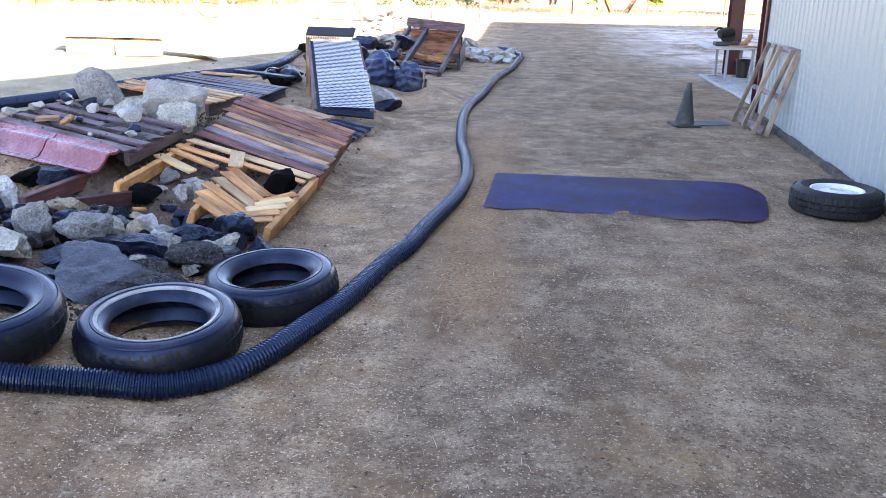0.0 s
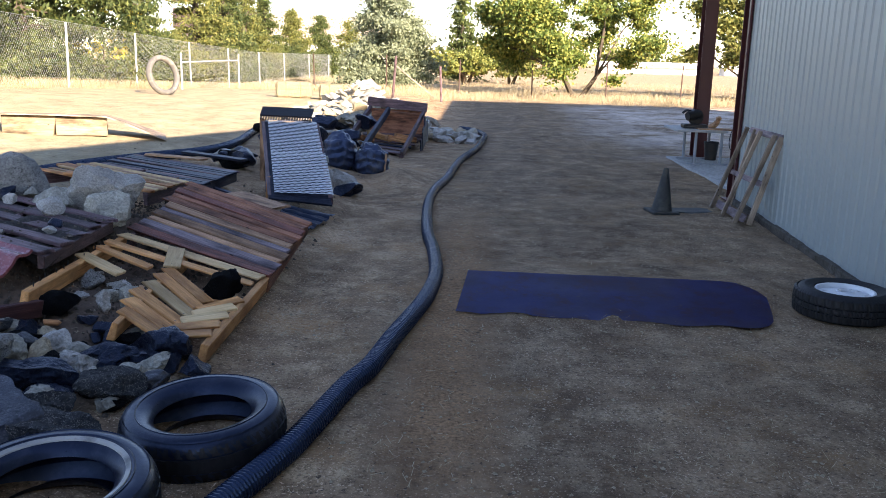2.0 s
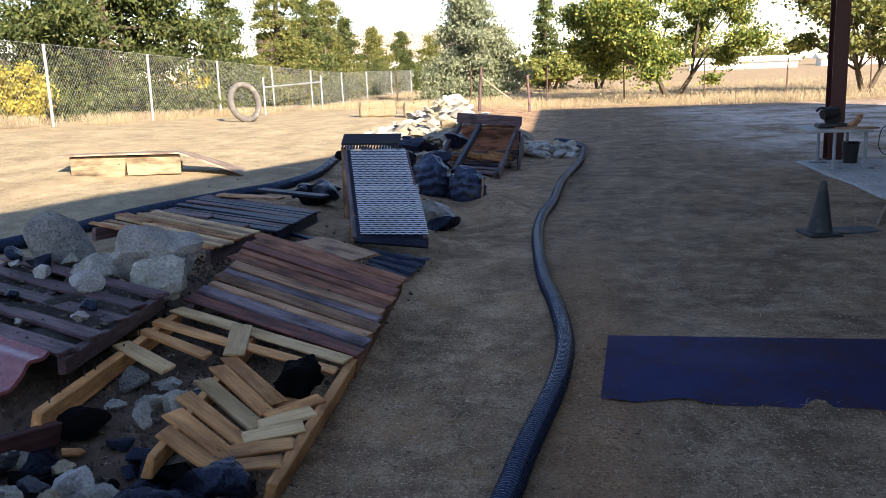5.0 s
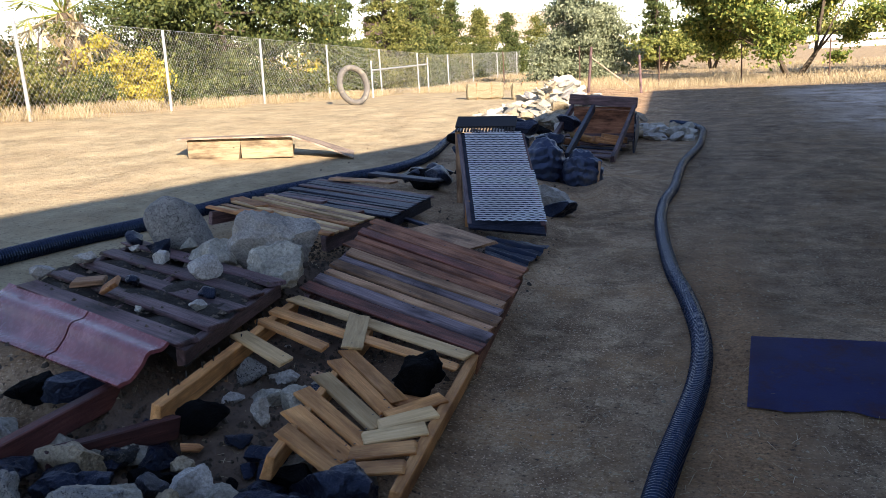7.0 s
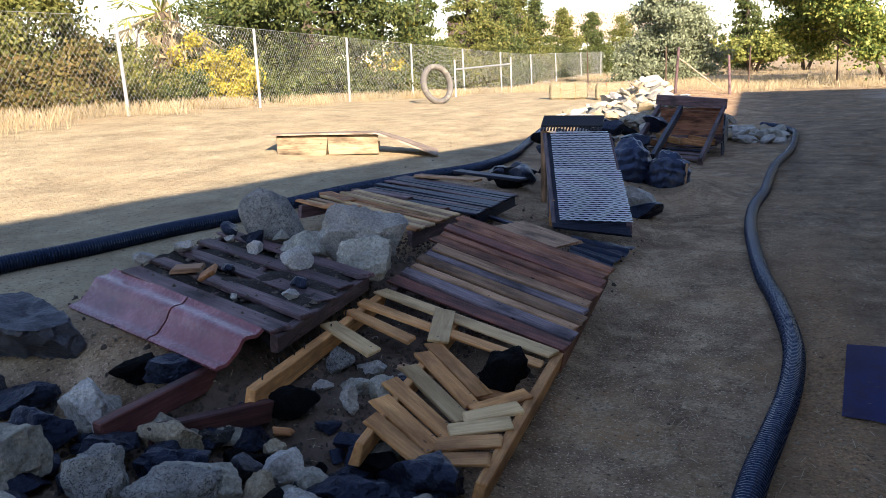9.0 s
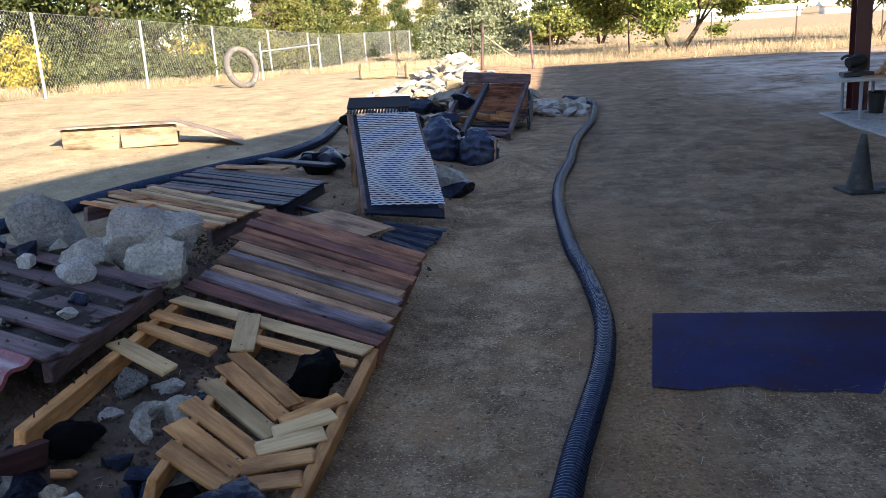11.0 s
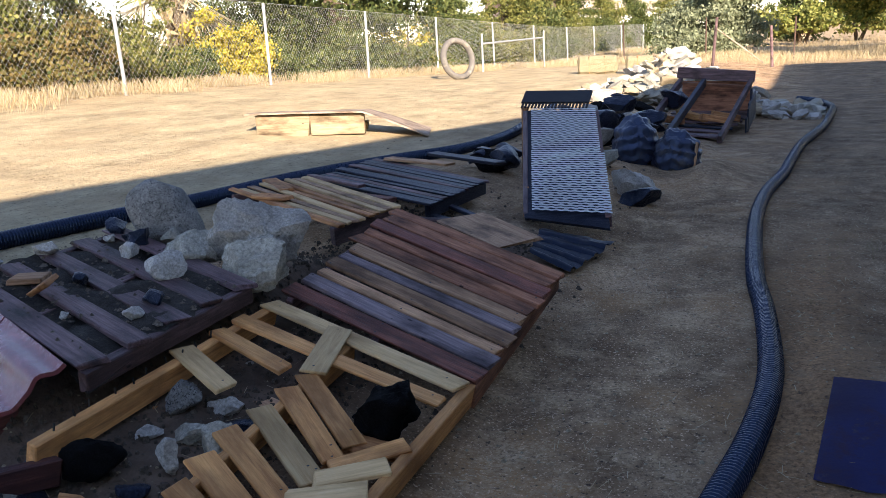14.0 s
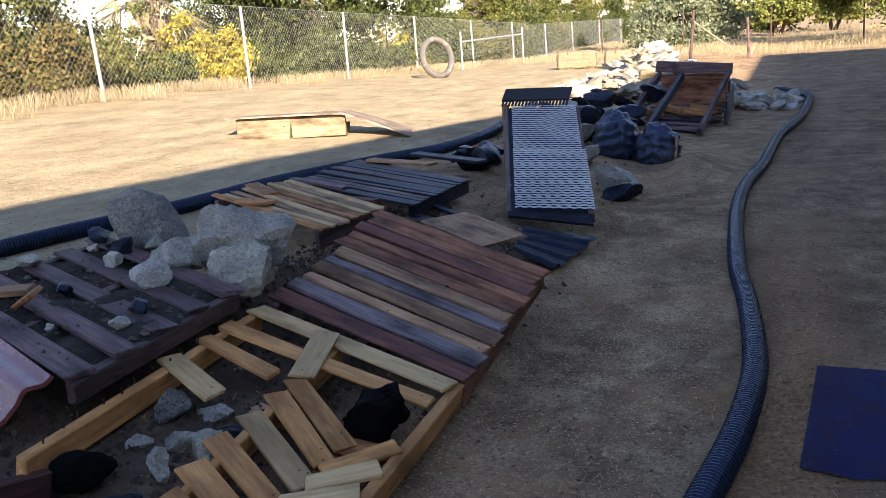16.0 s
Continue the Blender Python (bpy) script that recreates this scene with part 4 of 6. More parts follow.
def clay_tile(p0, p1, q0, q1, seed):
    """A rolled clay roof tile: p along the upper edge, q along the lower."""
    bm = bmesh.new()
    n, rows = 22, []
    P0, P1, Q0, Q1 = map(Vector, (p0, p1, q0, q1))
    nrm = (P1 - P0).cross(Q0 - P0).normalized()
    nrm = nrm if nrm.z > 0 else -nrm
    for i in range(2):
        row = []
        for k in range(n + 1):
            u = k / n
            h = 0.026 * math.exp(-((u - 0.34) / 0.13) ** 2) + 0.018 * math.exp(-((u - 0.97) / 0.10) ** 2) - 0.005 * math.sin(u * 9)
            a, b = P0.lerp(Q0, u), P1.lerp(Q1, u)
            row.append(bm.verts.new((a if i == 0 else b) + nrm * h))
        rows.append(row)
    for k in range(n):
        bm.faces.new((rows[0][k], rows[0][k + 1], rows[1][k + 1], rows[1][k]))
    bmesh.ops.subdivide_edges(bm, edges=[e for e in bm.edges if (e.verts[0].co - e.verts[1].co).length > 0.2], cuts=8)
    rng = random.Random(seed)
    for v in bm.verts:
        v.co += nrm * 0.003 * noise.noise(v.co * 12)
    bmesh.ops.recalc_face_normals(bm, faces=bm.faces[:])
    bmesh.ops.solidify(bm, geom=bm.faces[:], thickness=0.014)
    me = finish("roof_tile", bm, TILE, True)
    return tagged(new("roof_tile", me), "glossy dark red clay roof tile with a crack beside it", "tile", "clay roof tiles")


TL, TR, BR, BL = Vector((-2.72, 5.15, 0.565)), Vector((-1.63, 4.675, 0.492)), Vector((-1.73, 4.50, 0.372)), Vector((-2.82, 4.95, 0.415))
CT, CB = Vector((-2.12, 4.892, 0.527)), Vector((-2.175, 4.685, 0.392))
gap = (TR - TL).normalized() * 0.006
clay_tile(TL, CT - gap, BL, CB - gap, 1)
clay_tile(CT + gap, TR, CB + gap, BR, 2)


def slat_pallet(corners, count, mats, label, thick=0.016, gap=0.015, seed=1, stringer=W_DARK, drop=0.0):
    """A pallet from its four top corners, a-b being one board's run."""
    A, B, C, D = map(Vector, corners)
    up = (A - B).cross(C - B).normalized()
    up = up if up.z > 0 else -up
    rng = random.Random(seed)
    ob = thing("pallet", (A + C) / 2 - up * 0.12, label, "pallet", "course pallets")
    wd = (D - A).length / count
    for k in range(count):
        u = (k + 0.5) / count
        sk = rng.uniform(-0.25, 0.25) / count
        board(ob, lerp3(A, D, u + sk) + up * rng.uniform(0, drop), lerp3(B, C, u - sk), wd - gap * rng.uniform(0.5, 1.6), thick, mats[k % len(mats)], up, "deck_board", rng=rng)
    for u in (0.04, 0.5, 0.96):
        board(ob, lerp3(A, B, u) - up * 0.055, lerp3(D, C, u) - up * 0.055, 0.04, 0.09, stringer, up, "stringer", rng=rng)
    return ob


slat_pallet(((-2.95, 7.25, 0.52), (-1.74, 6.50, 0.50), (-1.66, 7.06, 0.50), (-2.75, 7.85, 0.50)), 9, [W_ORANGE, W_PALE, W_TAN, W_PALE, W_ORANGE], "sagging orange-brown pallet with loose narrow slats", gap=0.022, seed=21, drop=0.025)
slat_pallet(((-2.90, 8.15, 0.43), (-1.73, 7.64, 0.39), (-1.65, 8.44, 0.40), (-2.93, 9.22, 0.43)), 11, [W_BLACK, W_BLACK, W_DARK, W_BLACK], "blackened pallet with close boards", gap=0.036, seed=22, stringer=W_BLACK, drop=0.03)
rng = random.Random(41)
for a, b, wd, mt in (((-2.6, 7.6, 0.475), (-1.85, 7.35, 0.475), 0.07, W_RED), ((-3.0, 8.3, 0.45), (-2.3, 7.8, 0.47), 0.06, W_DARK), ((-2.75, 9.1, 0.46), (-2.1, 8.85, 0.45), 0.11, W_TAN), ((-2.45, 9.3, 0.47), (-1.75, 9.0, 0.44), 0.13, W_BLACK), ((-2.95, 7.7, 0.52), (-2.55, 7.3, 0.53), 0.09, W_ORANGE), ((-2.6, 7.05, 0.54), (-2.35, 7.0, 0.54), 0.1, W_ORANGE), ((-1.8, 7.75, 0.30), (-1.35, 7.45, 0.29), 0.06, W_BLACK), ((-1.75, 7.95, 0.32), (-1.4, 7.75, 0.27), 0.05, W_BLACK), ((-1.9, 7.5, 0.33), (-1.5, 7.6, 0.3), 0.05, W_DARK)):
    m, L = span(a, b)
    solo("loose_plank", box_bm(L, wd, 0.022, 0.004, worn=0.006, rng=rng), mt, m, "loose weathered plank lying on a pallet", "plank", "loose planks")
# beams at the near edge
for a, b, wd, th in (((-1.89, 4.05, 0.315), (-1.82, 4.62, 0.325), 0.05, 0.085), ((-1.78, 4.14, 0.275), (-1.52, 4.50, 0.255), 0.045, 0.08)):
    m, L = span(a, b)
    solo("short_beam", box_bm(L, wd, th, 0.005, worn=0.005, rng=rng), W_OXBLOOD, m, "oxblood-stained short timber beam among rocks", "beam", "short beams")
for x, y, z, rz, rx in ((-2.35, 5.19, 0.575, 20, 6), (-2.17, 5.10, 0.585, -60, 30)):
    solo("wood_block", box_bm(0.13, 0.085, 0.022, 0.004, worn=0.006, rng=rng), W_TAN if rx < 10 else W_ORANGE, pose(x, y, z, rx, 0, rz), "small offcut of pale wood on the pallet", "offcut", "wood offcuts")
for x, y, rz in ((-1.60, 4.93, 30), (-1.66, 4.90, 70), (-1.45, 4.45, 10)):
    solo("wood_block", box_bm(0.07, 0.04, 0.02, 0.003, worn=0.006, rng=rng), W_ORANGE if rz != 70 else W_PALE, pose(x, y, ground_z(x, y) + 0.02, 8, 0, rz), "small offcut of orange wood on soil", "offcut", "wood offcuts")

# flat board and crumpled plastic roofing between pallet and mesh ramp
m, L = span((-1.50, 7.55, 0.33), (-0.98, 7.10, 0.30))
solo("flat_panel", box_bm(L, 0.30, 0.015, 0.003, worn=0.02, rng=rng), W_TAN, m, "grey-pink weathered board bridging two pallets", "panel")
bm = bmesh.new()
cols, rows = 14, 48
C00, C10, C11, C01 = Vector((-1.02, 7.36, 0.19)), Vector((-0.80, 7.40, 0.07)), Vector((-0.68, 8.02, 0.10)), Vector((-1.12, 7.92, 0.20))
gridv = [[bm.verts.new(C00.lerp(C10, i / cols).lerp(C01.lerp(C11, i / cols), j / rows) + Vector((0, 0, 0.020 * max(0.0, math.sin(j * math.tau / 12)) ** 0.6 + 0.010 * noise.noise(Vector((i * 0.4, j * 0.15, 1)))))) for i in range(cols + 1)] for j in range(rows + 1)]
for j in range(rows):
    for i in range(cols):
        bm.faces.new((gridv[j][i], gridv[j][i + 1], gridv[j + 1][i + 1], gridv[j + 1][i]))
bmesh.ops.solidify(bm, geom=bm.faces[:], thickness=0.012)
solo("corrugated_sheet", bm, BAG, Matrix(), "dark blue-grey ridged roofing sheet on the bank", "sheet", smooth=True)


# ---- expanded steel ramp ----
def mesh_ramp():
    TL, TR, BL, BR = Vector((-1.545, 9.16, 0.83)), Vector((-1.058, 9.17, 0.815)), Vector((-1.26, 8.20, 0.235)), Vector((-0.73, 8.09, 0.25))
    up = (TR - TL).cross(TL - BL).normalized()
    up = up if up.z > 0 else -up
    ob = thing("mesh_ramp", (-1.2, 8.8, ground_z(-1.2, 8.8)), "steep ramp of expanded steel mesh on black boards", "ramp")
    # black deck below the mesh
    bm = bmesh.new()
    dx = (TL - TR).normalized() * 0.055
    cs = [TL + dx - up * 0.04, TR - up * 0.04, BR - up * 0.04 + (BR - TR).normalized() * 0.10, BL + dx - up * 0.04 + (BL - TL).normalized() * 0.03]
    bm.faces.new([bm.verts.new(c) for c in cs])
    bmesh.ops.recalc_face_normals(bm, faces=bm.faces[:])
    bmesh.ops.solidify(bm, geom=bm.faces[:], thickness=0.02)
    part("deck", bm, W_BLACK, ob, "black painted plywood deck")
    for lo, hi, nrow, sh, slip in ((0.0, 0.50, 12, 0.0, 0.0), (0.47, 1.0, 13, 0.012, 0.025)):
        bm = bmesh.new()
        nx, holes = 96, 8
        wide = (TR - TL).normalized() * slip
        for j in range(nrow):
            for sgn in (1, -1):
                v0 = lo + (hi - lo) * (j + 0.5) / nrow
                hh = (hi - lo) / nrow * 0.5
                line = []
                for i in range(nx + 1):
                    u = i / nx
                    wave = math.cos(math.tau * holes * u + math.pi * (j % 2))
                    wave = math.copysign(abs(wave) ** 0.75, wave)
                    v = v0 + hh * sgn * (0.50 + 0.36 * wave)
                    line.append(TL.lerp(TR, u).lerp(BL.lerp(BR, u), v) + wide * u + up * (0.010 + sh + 0.005 * sgn * wave))
                dv = (BL - TL).normalized() * 0.0105
                for a, b in zip(line, line[1:]):
                    bm.faces.new([bm.verts.new(c) for c in (a - dv, b - dv, b + dv + up * 0.006, a + dv + up * 0.006)])
        bmesh.ops.remove_doubles(bm, verts=bm.verts[:], dist=0.0002)
        part("mesh_panel", bm, ZINCMESH, ob, "bare expanded steel mesh")
    # black rubber flap with a comb edge on top
    a, b = Vector((-1.63, 9.22, 0.85)), Vector((-1.11, 9.23, 0.84))
    m, L = span(a, b, (0.0, -0.5, 0.85))
    part("top_flap", box_bm(L, 0.15, 0.02, 0.003), BLACKPL, ob, "black plastic flap", m @ Matrix.Translation((0, 0.05, 0.04)))
    for k in range(20):
        c = a.lerp(b, (k + 0.5) / 20)
        part("tooth", box_bm(0.014, 0.06, 0.014, 0.002), BLACKPL, ob, "", span(c, c + (b - a) * 0.01, (0, -0.5, 0.85))[0] @ Matrix.Translation((0, -0.05, 0.035)))
    rng = random.Random(2)
    for p, q, wd, mt in (((-1.63, 9.22, 0.15), (-1.61, 9.21, 0.84), 0.05, W_TAN), ((-1.09, 9.20, 0.06), (-1.07, 9.19, 0.79), 0.05, W_DARK), ((-1.38, 8.44, 0.12), (-1.37, 8.44, 0.36), 0.045, W_YELLOW), ((-1.46, 8.75, 0.12), (-1.44, 8.75, 0.53), 0.05, W_GREY)):
        board(ob, p, q, wd, 0.035, mt, (0, 1, 0), "prop", rng=rng)
    board(ob, TL - up * 0.05 + dx * 0.8, BL - up * 0.05 + dx * 0.8, 0.035, 0.08, W_GREY, up, "stringer", rng=rng)
    board(ob, TR - up * 0.05, BR - up * 0.05, 0.035, 0.08, W_DARK, up, "stringer", rng=rng)
    return ob


mesh_ramp()

# ---- rocks of the course ----
T_S, T_R = "grey-blue slab of weathered asphalt in the rock bed", "gritty dark lump of broken asphalt beside tyres"
T_C, T_T, T_W, T_G, T_A = "grey broken concrete lump in the rock bed", "tan rough stone in the rock bed", "pale rough stone in the rock bed", "speckled granite boulder in the rock bed", "blue-black broken asphalt lump in the rock bed"
ROCKS = (
    # x, y, sx, sy, sz, material, label, turn, tilt x, tilt y
    (-2.70, 4.60, 0.58, 0.36, 0.20, ASPHALT_TOP, T_S, 12, 14, 6), (-2.09, 4.25, 0.29, 0.20, 0.22, WHITESTONE, T_W, -8, 6, 0),
    (-2.16, 4.06, 0.26, 0.20, 0.17, ASPHALT, T_A, 35, 14, 10), (-2.10, 3.86, 0.34, 0.26, 0.22, CONCRETE, T_C, -25, 8, 10),
    (-1.72, 3.86, 0.22, 0.19, 0.20, GRANITE, T_G, 60, 0, 0), (-1.49, 3.93, 0.32, 0.22, 0.19, GRANITE, T_G, 15, 8, 0),
    (-1.715, 4.19, 0.24, 0.10, 0.15, TANSTONE, T_T, 12, 10, 0), (-1.60, 4.08, 0.26, 0.18, 0.13, ASPHALT, T_A, -6, 0, 0),
    (-1.45, 4.21, 0.15, 0.12, 0.13, ASPHALT_TOP, T_A, 5, 12, 0), (-1.305, 4.06, 0.15, 0.13, 0.16, TANSTONE, T_T, 30, 0, 0),
    (-1.17, 4.11, 0.21, 0.15, 0.14, WHITESTONE, T_W, -10, 0, 0), (-1.33, 4.25, 0.16, 0.12, 0.12, WHITESTONE, T_W, 44, 0, 0),
    (-1.04, 4.19, 0.24, 0.17, 0.15, ASPHALT, T_A, 33, 8, 0), (-0.90, 4.40, 0.38, 0.24, 0.20, ASPHALT, T_A, -8, 6, 0),
    (-1.84, 4.04, 0.22, 0.18, 0.13, ASPHALT, T_A, 70, 0, 0), (-1.455, 4.56, 0.19, 0.16, 0.15, COAL, "black lava rock on soil", 0, 0, 0),
    (-2.13, 4.52, 0.24, 0.15, 0.12, COAL, T_A, 12, 0, 0), (-1.95, 4.56, 0.30, 0.11, 0.10, ASPHALT, T_A, 38, 10, 0),
    (-1.10, 4.25, 0.30, 0.16, 0.15, ASPHALT, T_A, 22, 8, -6), (-0.90, 4.25, 0.30, 0.12, 0.10, ASPHALT, T_A, 20, 0, 0),
    (-0.93, 3.87, 0.32, 0.22, 0.15, ASPHALT_GRIT, T_R, 8, 0, 4), (-1.24, 3.47, 0.56, 0.44, 0.16, ASPHALT_TOP, T_S, -20, 16, 12),
    (-1.10, 3.70, 0.22, 0.18, 0.14, ASPHALT_GRIT, T_R, 40, 0, 0), (-0.97, 3.49, 0.46, 0.30, 0.12, ASPHALT_GRIT, T_R, 15, 6, 4),
    (-0.70, 4.25, 0.16, 0.14, 0.12, ASPHALT, T_A, 0, 0, 0), (-0.82, 4.05, 0.18, 0.12, 0.09, ASPHALT_TOP, T_A, 20, 10, 0),
    (-1.47, 3.99, 0.30, 0.24, 0.17, CONCRETE, T_C, 5, 6, 5), (-1.28, 3.90, 0.46, 0.16, 0.13, ASPHALT, T_A, 8, 6, 0),
    (-1.78, 3.56, 0.40, 0.30, 0.17, CONCRETE, T_C, 5, 0, 5), (-2.36, 3.72, 0.40, 0.30, 0.20, ASPHALT, T_A, 35, 0, 6),
    (-1.45, 3.62, 0.26, 0.2, 0.12, ASPHALT, T_A, 48, 0, 0), (-2.42, 4.24, 0.30, 0.2, 0.14, ASPHALT, T_A, 10, 0, 0),
    (-1.49, 5.00, 0.14, 0.12, 0.14, GRANITE, T_G, 30, 0, 0), (-1.38, 5.06, 0.14, 0.10, 0.08, WHITESTONE, T_W, 0, 0, 0),
    (-1.26, 4.98, 0.24, 0.10, 0.07, ASPHALT, T_A, 4, 0, 0), (-1.31, 4.70, 0.09, 0.08, 0.15, WHITESTONE, T_W, 0, 8, 10),
    (-1.48, 4.81, 0.10, 0.07, 0.06, WHITESTONE, T_W, 40, 0, 0), (-1.22, 4.80, 0.14, 0.11, 0.16, CONCRETE, T_C, 20, 0, 8),
    (-1.36, 4.86, 0.16, 0.11, 0.09, CONCRETE, T_C, 0, 0, 0), (-1.43, 4.36, 0.09, 0.07, 0.08, TANSTONE, T_T, 0, 0, 0),
    (-1.25, 5.12, 0.08, 0.06, 0.05, CONCRETE, T_C, 0, 0, 0), (-1.32, 4.55, 0.11, 0.08, 0.06, ASPHALT, T_A, 20, 0, 0),
)
for k, (x, y, sx, sy, sz, mt, lb, turn, tx, ty) in enumerate(ROCKS):
    rock(x, y, sx * 0.9, sy * 0.9, sz * 0.92, mt, 100 + k, lb, turn, (tx, ty), sink=0.0 if mt in (ASPHALT, ASPHALT_TOP, ASPHALT_GRIT, COAL) else 0.0 if y < 4.4 else 0.015, flat=(sz < 0.42 * sx and sx > 0.28), cuts=8 if sx > 0.2 else 5)
rng = random.Random(77)
for k in range(150):
    x, y = rng.uniform(-2.6, -0.8), rng.uniform(3.35, 4.55)
    if x > -0.88 and y < 3.98 or x < -1.95 and y > 4.42:
        continue
    s = rng.uniform(0.05, 0.13)
    rock(x, y, s * 1.3, s, s * 0.75, rng.choice((ASPHALT, ASPHALT, ASPHALT_GRIT, COAL, CONCRETE, ASPHALT)), 700 + k, "broken stone filling the rock bed", rng.uniform(0, 360), sink=0.0, cuts=4, name="stone", group="rock bed fill")
rock(-0.86, 5.24, 0.23, 0.20, 0.20, COAL, 77, "black porous lava rock in the broken pallet", rough=1.8, z=0.10, name="lava_rock")
# boulders heaped on the dark pallet
rock(-2.33, 6.10, 0.28, 0.22, 0.43, GRANITE, 31, "speckled rounded granite boulder leaning on the heap", 20, (0, -26), z=0.45, round_=True, cuts=1, rough=0.5, name="boulder", group="boulders")
rock(-1.83, 5.94, 0.46, 0.24, 0.31, WHITESTONE, 33, "pale grey chunk of broken concrete standing on edge", 6, (-8, 6), z=0.46, name="boulder", group="boulders", cuts=8)
rock(-1.71, 5.77, 0.27, 0.22, 0.22, CONCRETE, 36, "grey broken concrete chunk with exposed gravel", 40, z=0.42, name="boulder", group="boulders", cuts=8)
rock(-2.11, 5.82, 0.30, 0.22, 0.17, CONCRETE, 35, "grey-brown flat stone under larger boulders", 12, z=0.48, name="boulder", group="boulders")
for k, (x, y, s, mt) in enumerate(((-2.60, 5.50, 0.12, WHITESTONE), (-2.62, 5.24, 0.12, WHITESTONE), (-1.96, 5.52, 0.20, WHITESTONE), (-2.28, 5.66, 0.13, WHITESTONE), (-2.52, 5.80, 0.08, WHITESTONE), (-2.40, 5.82, 0.14, ASPHALT), (-1.76, 5.10, 0.08, WHITESTONE), (-1.98, 5.0, 0.05, WHITESTONE), (-2.2, 5.30, 0.09, ASPHALT), (-1.8, 5.26, 0.1, ASPHALT), (-2.3, 5.95, 0.12, CONCRETE), (-2.45, 6.1, 0.1, ASPHALT), (-2.62, 5.95, 0.13, ASPHALT), (-1.56, 5.25, 0.05, WHITESTONE), (-1.52, 5.4, 0.04, WHITESTONE))):
    z = 0.475 + 0.1 * (-1.6 - x) if x < -1.57 else None
    rock(x, y, s * 0.95, s * 0.72, s * 0.6, mt, 200 + k, "small loose stone on the dark pallet", k * 40, z=z, sink=0.01, name="stone", group="loose stones", cuts=3)
# lumps beside the mesh ramp
rock(-0.80, 9.50, 0.36, 0.26, 0.17, ASPHALT, 51, "black asphalt lump beside the mesh ramp", 20)
rock(-0.90, 9.80, 0.36, 0.28, 0.27, WHITESTONE, 52, "pale broken concrete lump beside the mesh ramp", 50)
rng = random.Random(9)
for k in range(46):
    x, y = rng.uniform(-2.15, -1.25), rng.uniform(9.4, 14.5)
    if y < 9.9:
        x = rng.uniform(-2.2, -1.8)
    s = rng.uniform(0.12, 0.34)
    mt = rng.choice((ASPHALT, ASPHALT, ASPHALT, COAL, WHITESTONE, CONCRETE))
    rock(x, y, s * 1.3, s, s * rng.uniform(0.4, 0.8), mt, 300 + k, "broken dark rubble heaped along the course", rng.uniform(0, 360), (rng.uniform(-20, 20), rng.uniform(-20, 20)), name="rubble_lump", group="dark rubble", cuts=3, z=ground_z(x, y) + rng.uniform(0, 0.22))
# big pile of broken pale concrete: the front slabs as things, those behind joined
rest = bmesh.new()
for k in range(460):
    x = rng.gauss(-1.55, 0.85)
    if not -3.2 < x < 0.55:
        continue
    y = rng.uniform(15.9, 19.4) if x < -0.4 else rng.uniform(16.2, 17.6)
    top = 0.70 * math.exp(-((x + 1.75) / 0.75) ** 2) * math.exp(-((y - 18.1) / 1.0) ** 2) + 0.20 * math.exp(-((x + 1.2) / 1.5) ** 2)
    s = rng.choice((0.1, 0.15, 0.2, 0.25, 0.32)) * rng.uniform(0.8, 1.2)
    z = ground_z(x, y) + rng.uniform(0.1, 1.0) * top
    sz, flat, turn, tilt = s * rng.uniform(0.22, 0.5), rng.random() < 0.7, rng.uniform(0, 360), (rng.uniform(-32, 32), rng.uniform(-32, 32))
    if y < 18.0:
        rock(x, y, s * 1.35, s, sz, rng.choice((CONCRETE, CONCRETE, WHITESTONE, TANSTONE)), 500 + k, "slab of broken pale concrete in the rubble pile", turn, tilt, sink=0.04, z=z, name="rubble_chunk", group="concrete rubble pile", cuts=3, flat=flat, points=12)
    else:
        c = rock_bm(s * 1.35, s, sz, 500 + k, cuts=3, flat=flat, points=12)
        bmesh.ops.transform(c, matrix=pose(x, y, z - 0.04, tilt[0], tilt[1], turn), verts=c.verts[:])
        me = bpy.data.meshes.new("lump")
        c.to_mesh(me)
        c.free()
        rest.from_mesh(me)
        bpy.data.meshes.remove(me)
solo("rubble_heap", rest, WHITESTONE, Matrix(), "heap of broken pale concrete slabs behind the crate", "rubble", kind="stuff", smooth=True)
for k in range(46):
    x, y = rng.uniform(-0.25, 0.58), rng.uniform(15.9, 17.3)
    s = rng.choice((0.14, 0.2, 0.28)) * rng.uniform(0.8, 1.2)
    rock(x, y, s * 1.35, s, s * rng.uniform(0.3, 0.55), rng.choice((CONCRETE, WHITESTONE, WHITESTONE)), 1500 + k, "slab of broken pale concrete beside the crate", rng.uniform(0, 360), (rng.uniform(-25, 25), rng.uniform(-25, 25)), z=ground_z(x, y) + rng.uniform(0, 0.16) * (0.7 - x), name="rubble_chunk", group="concrete rubble pile", cuts=3, flat=rng.random() < 0.6, points=12)
# the mound that carries the pile
bm = bmesh.new()
bmesh.ops.create_grid(bm, x_segments=30, y_segments=30, size=1)
for v in bm.verts:
    x, y = -1.5 + v.co.x * 1.9, 17.8 + v.co.y * 2.0
    v.co = Vector((x, y, ground_z(x, y) - 0.06 + 0.62 * math.exp(-((x + 1.75) / 0.7) ** 2) * math.exp(-((y - 18.1) / 0.95) ** 2) + 0.14 * math.exp(-((x + 1.2) / 0.9) ** 2) * math.exp(-((y - 17.6) / 1.0) ** 2) + 0.05 * noise.noise(Vector((x * 4, y * 4, 2)))))
solo("rubble_mound", bm, CONCRETE, Matrix(), "grey crumbled concrete mound under the rubble", "rubble", kind="stuff", smooth=True)


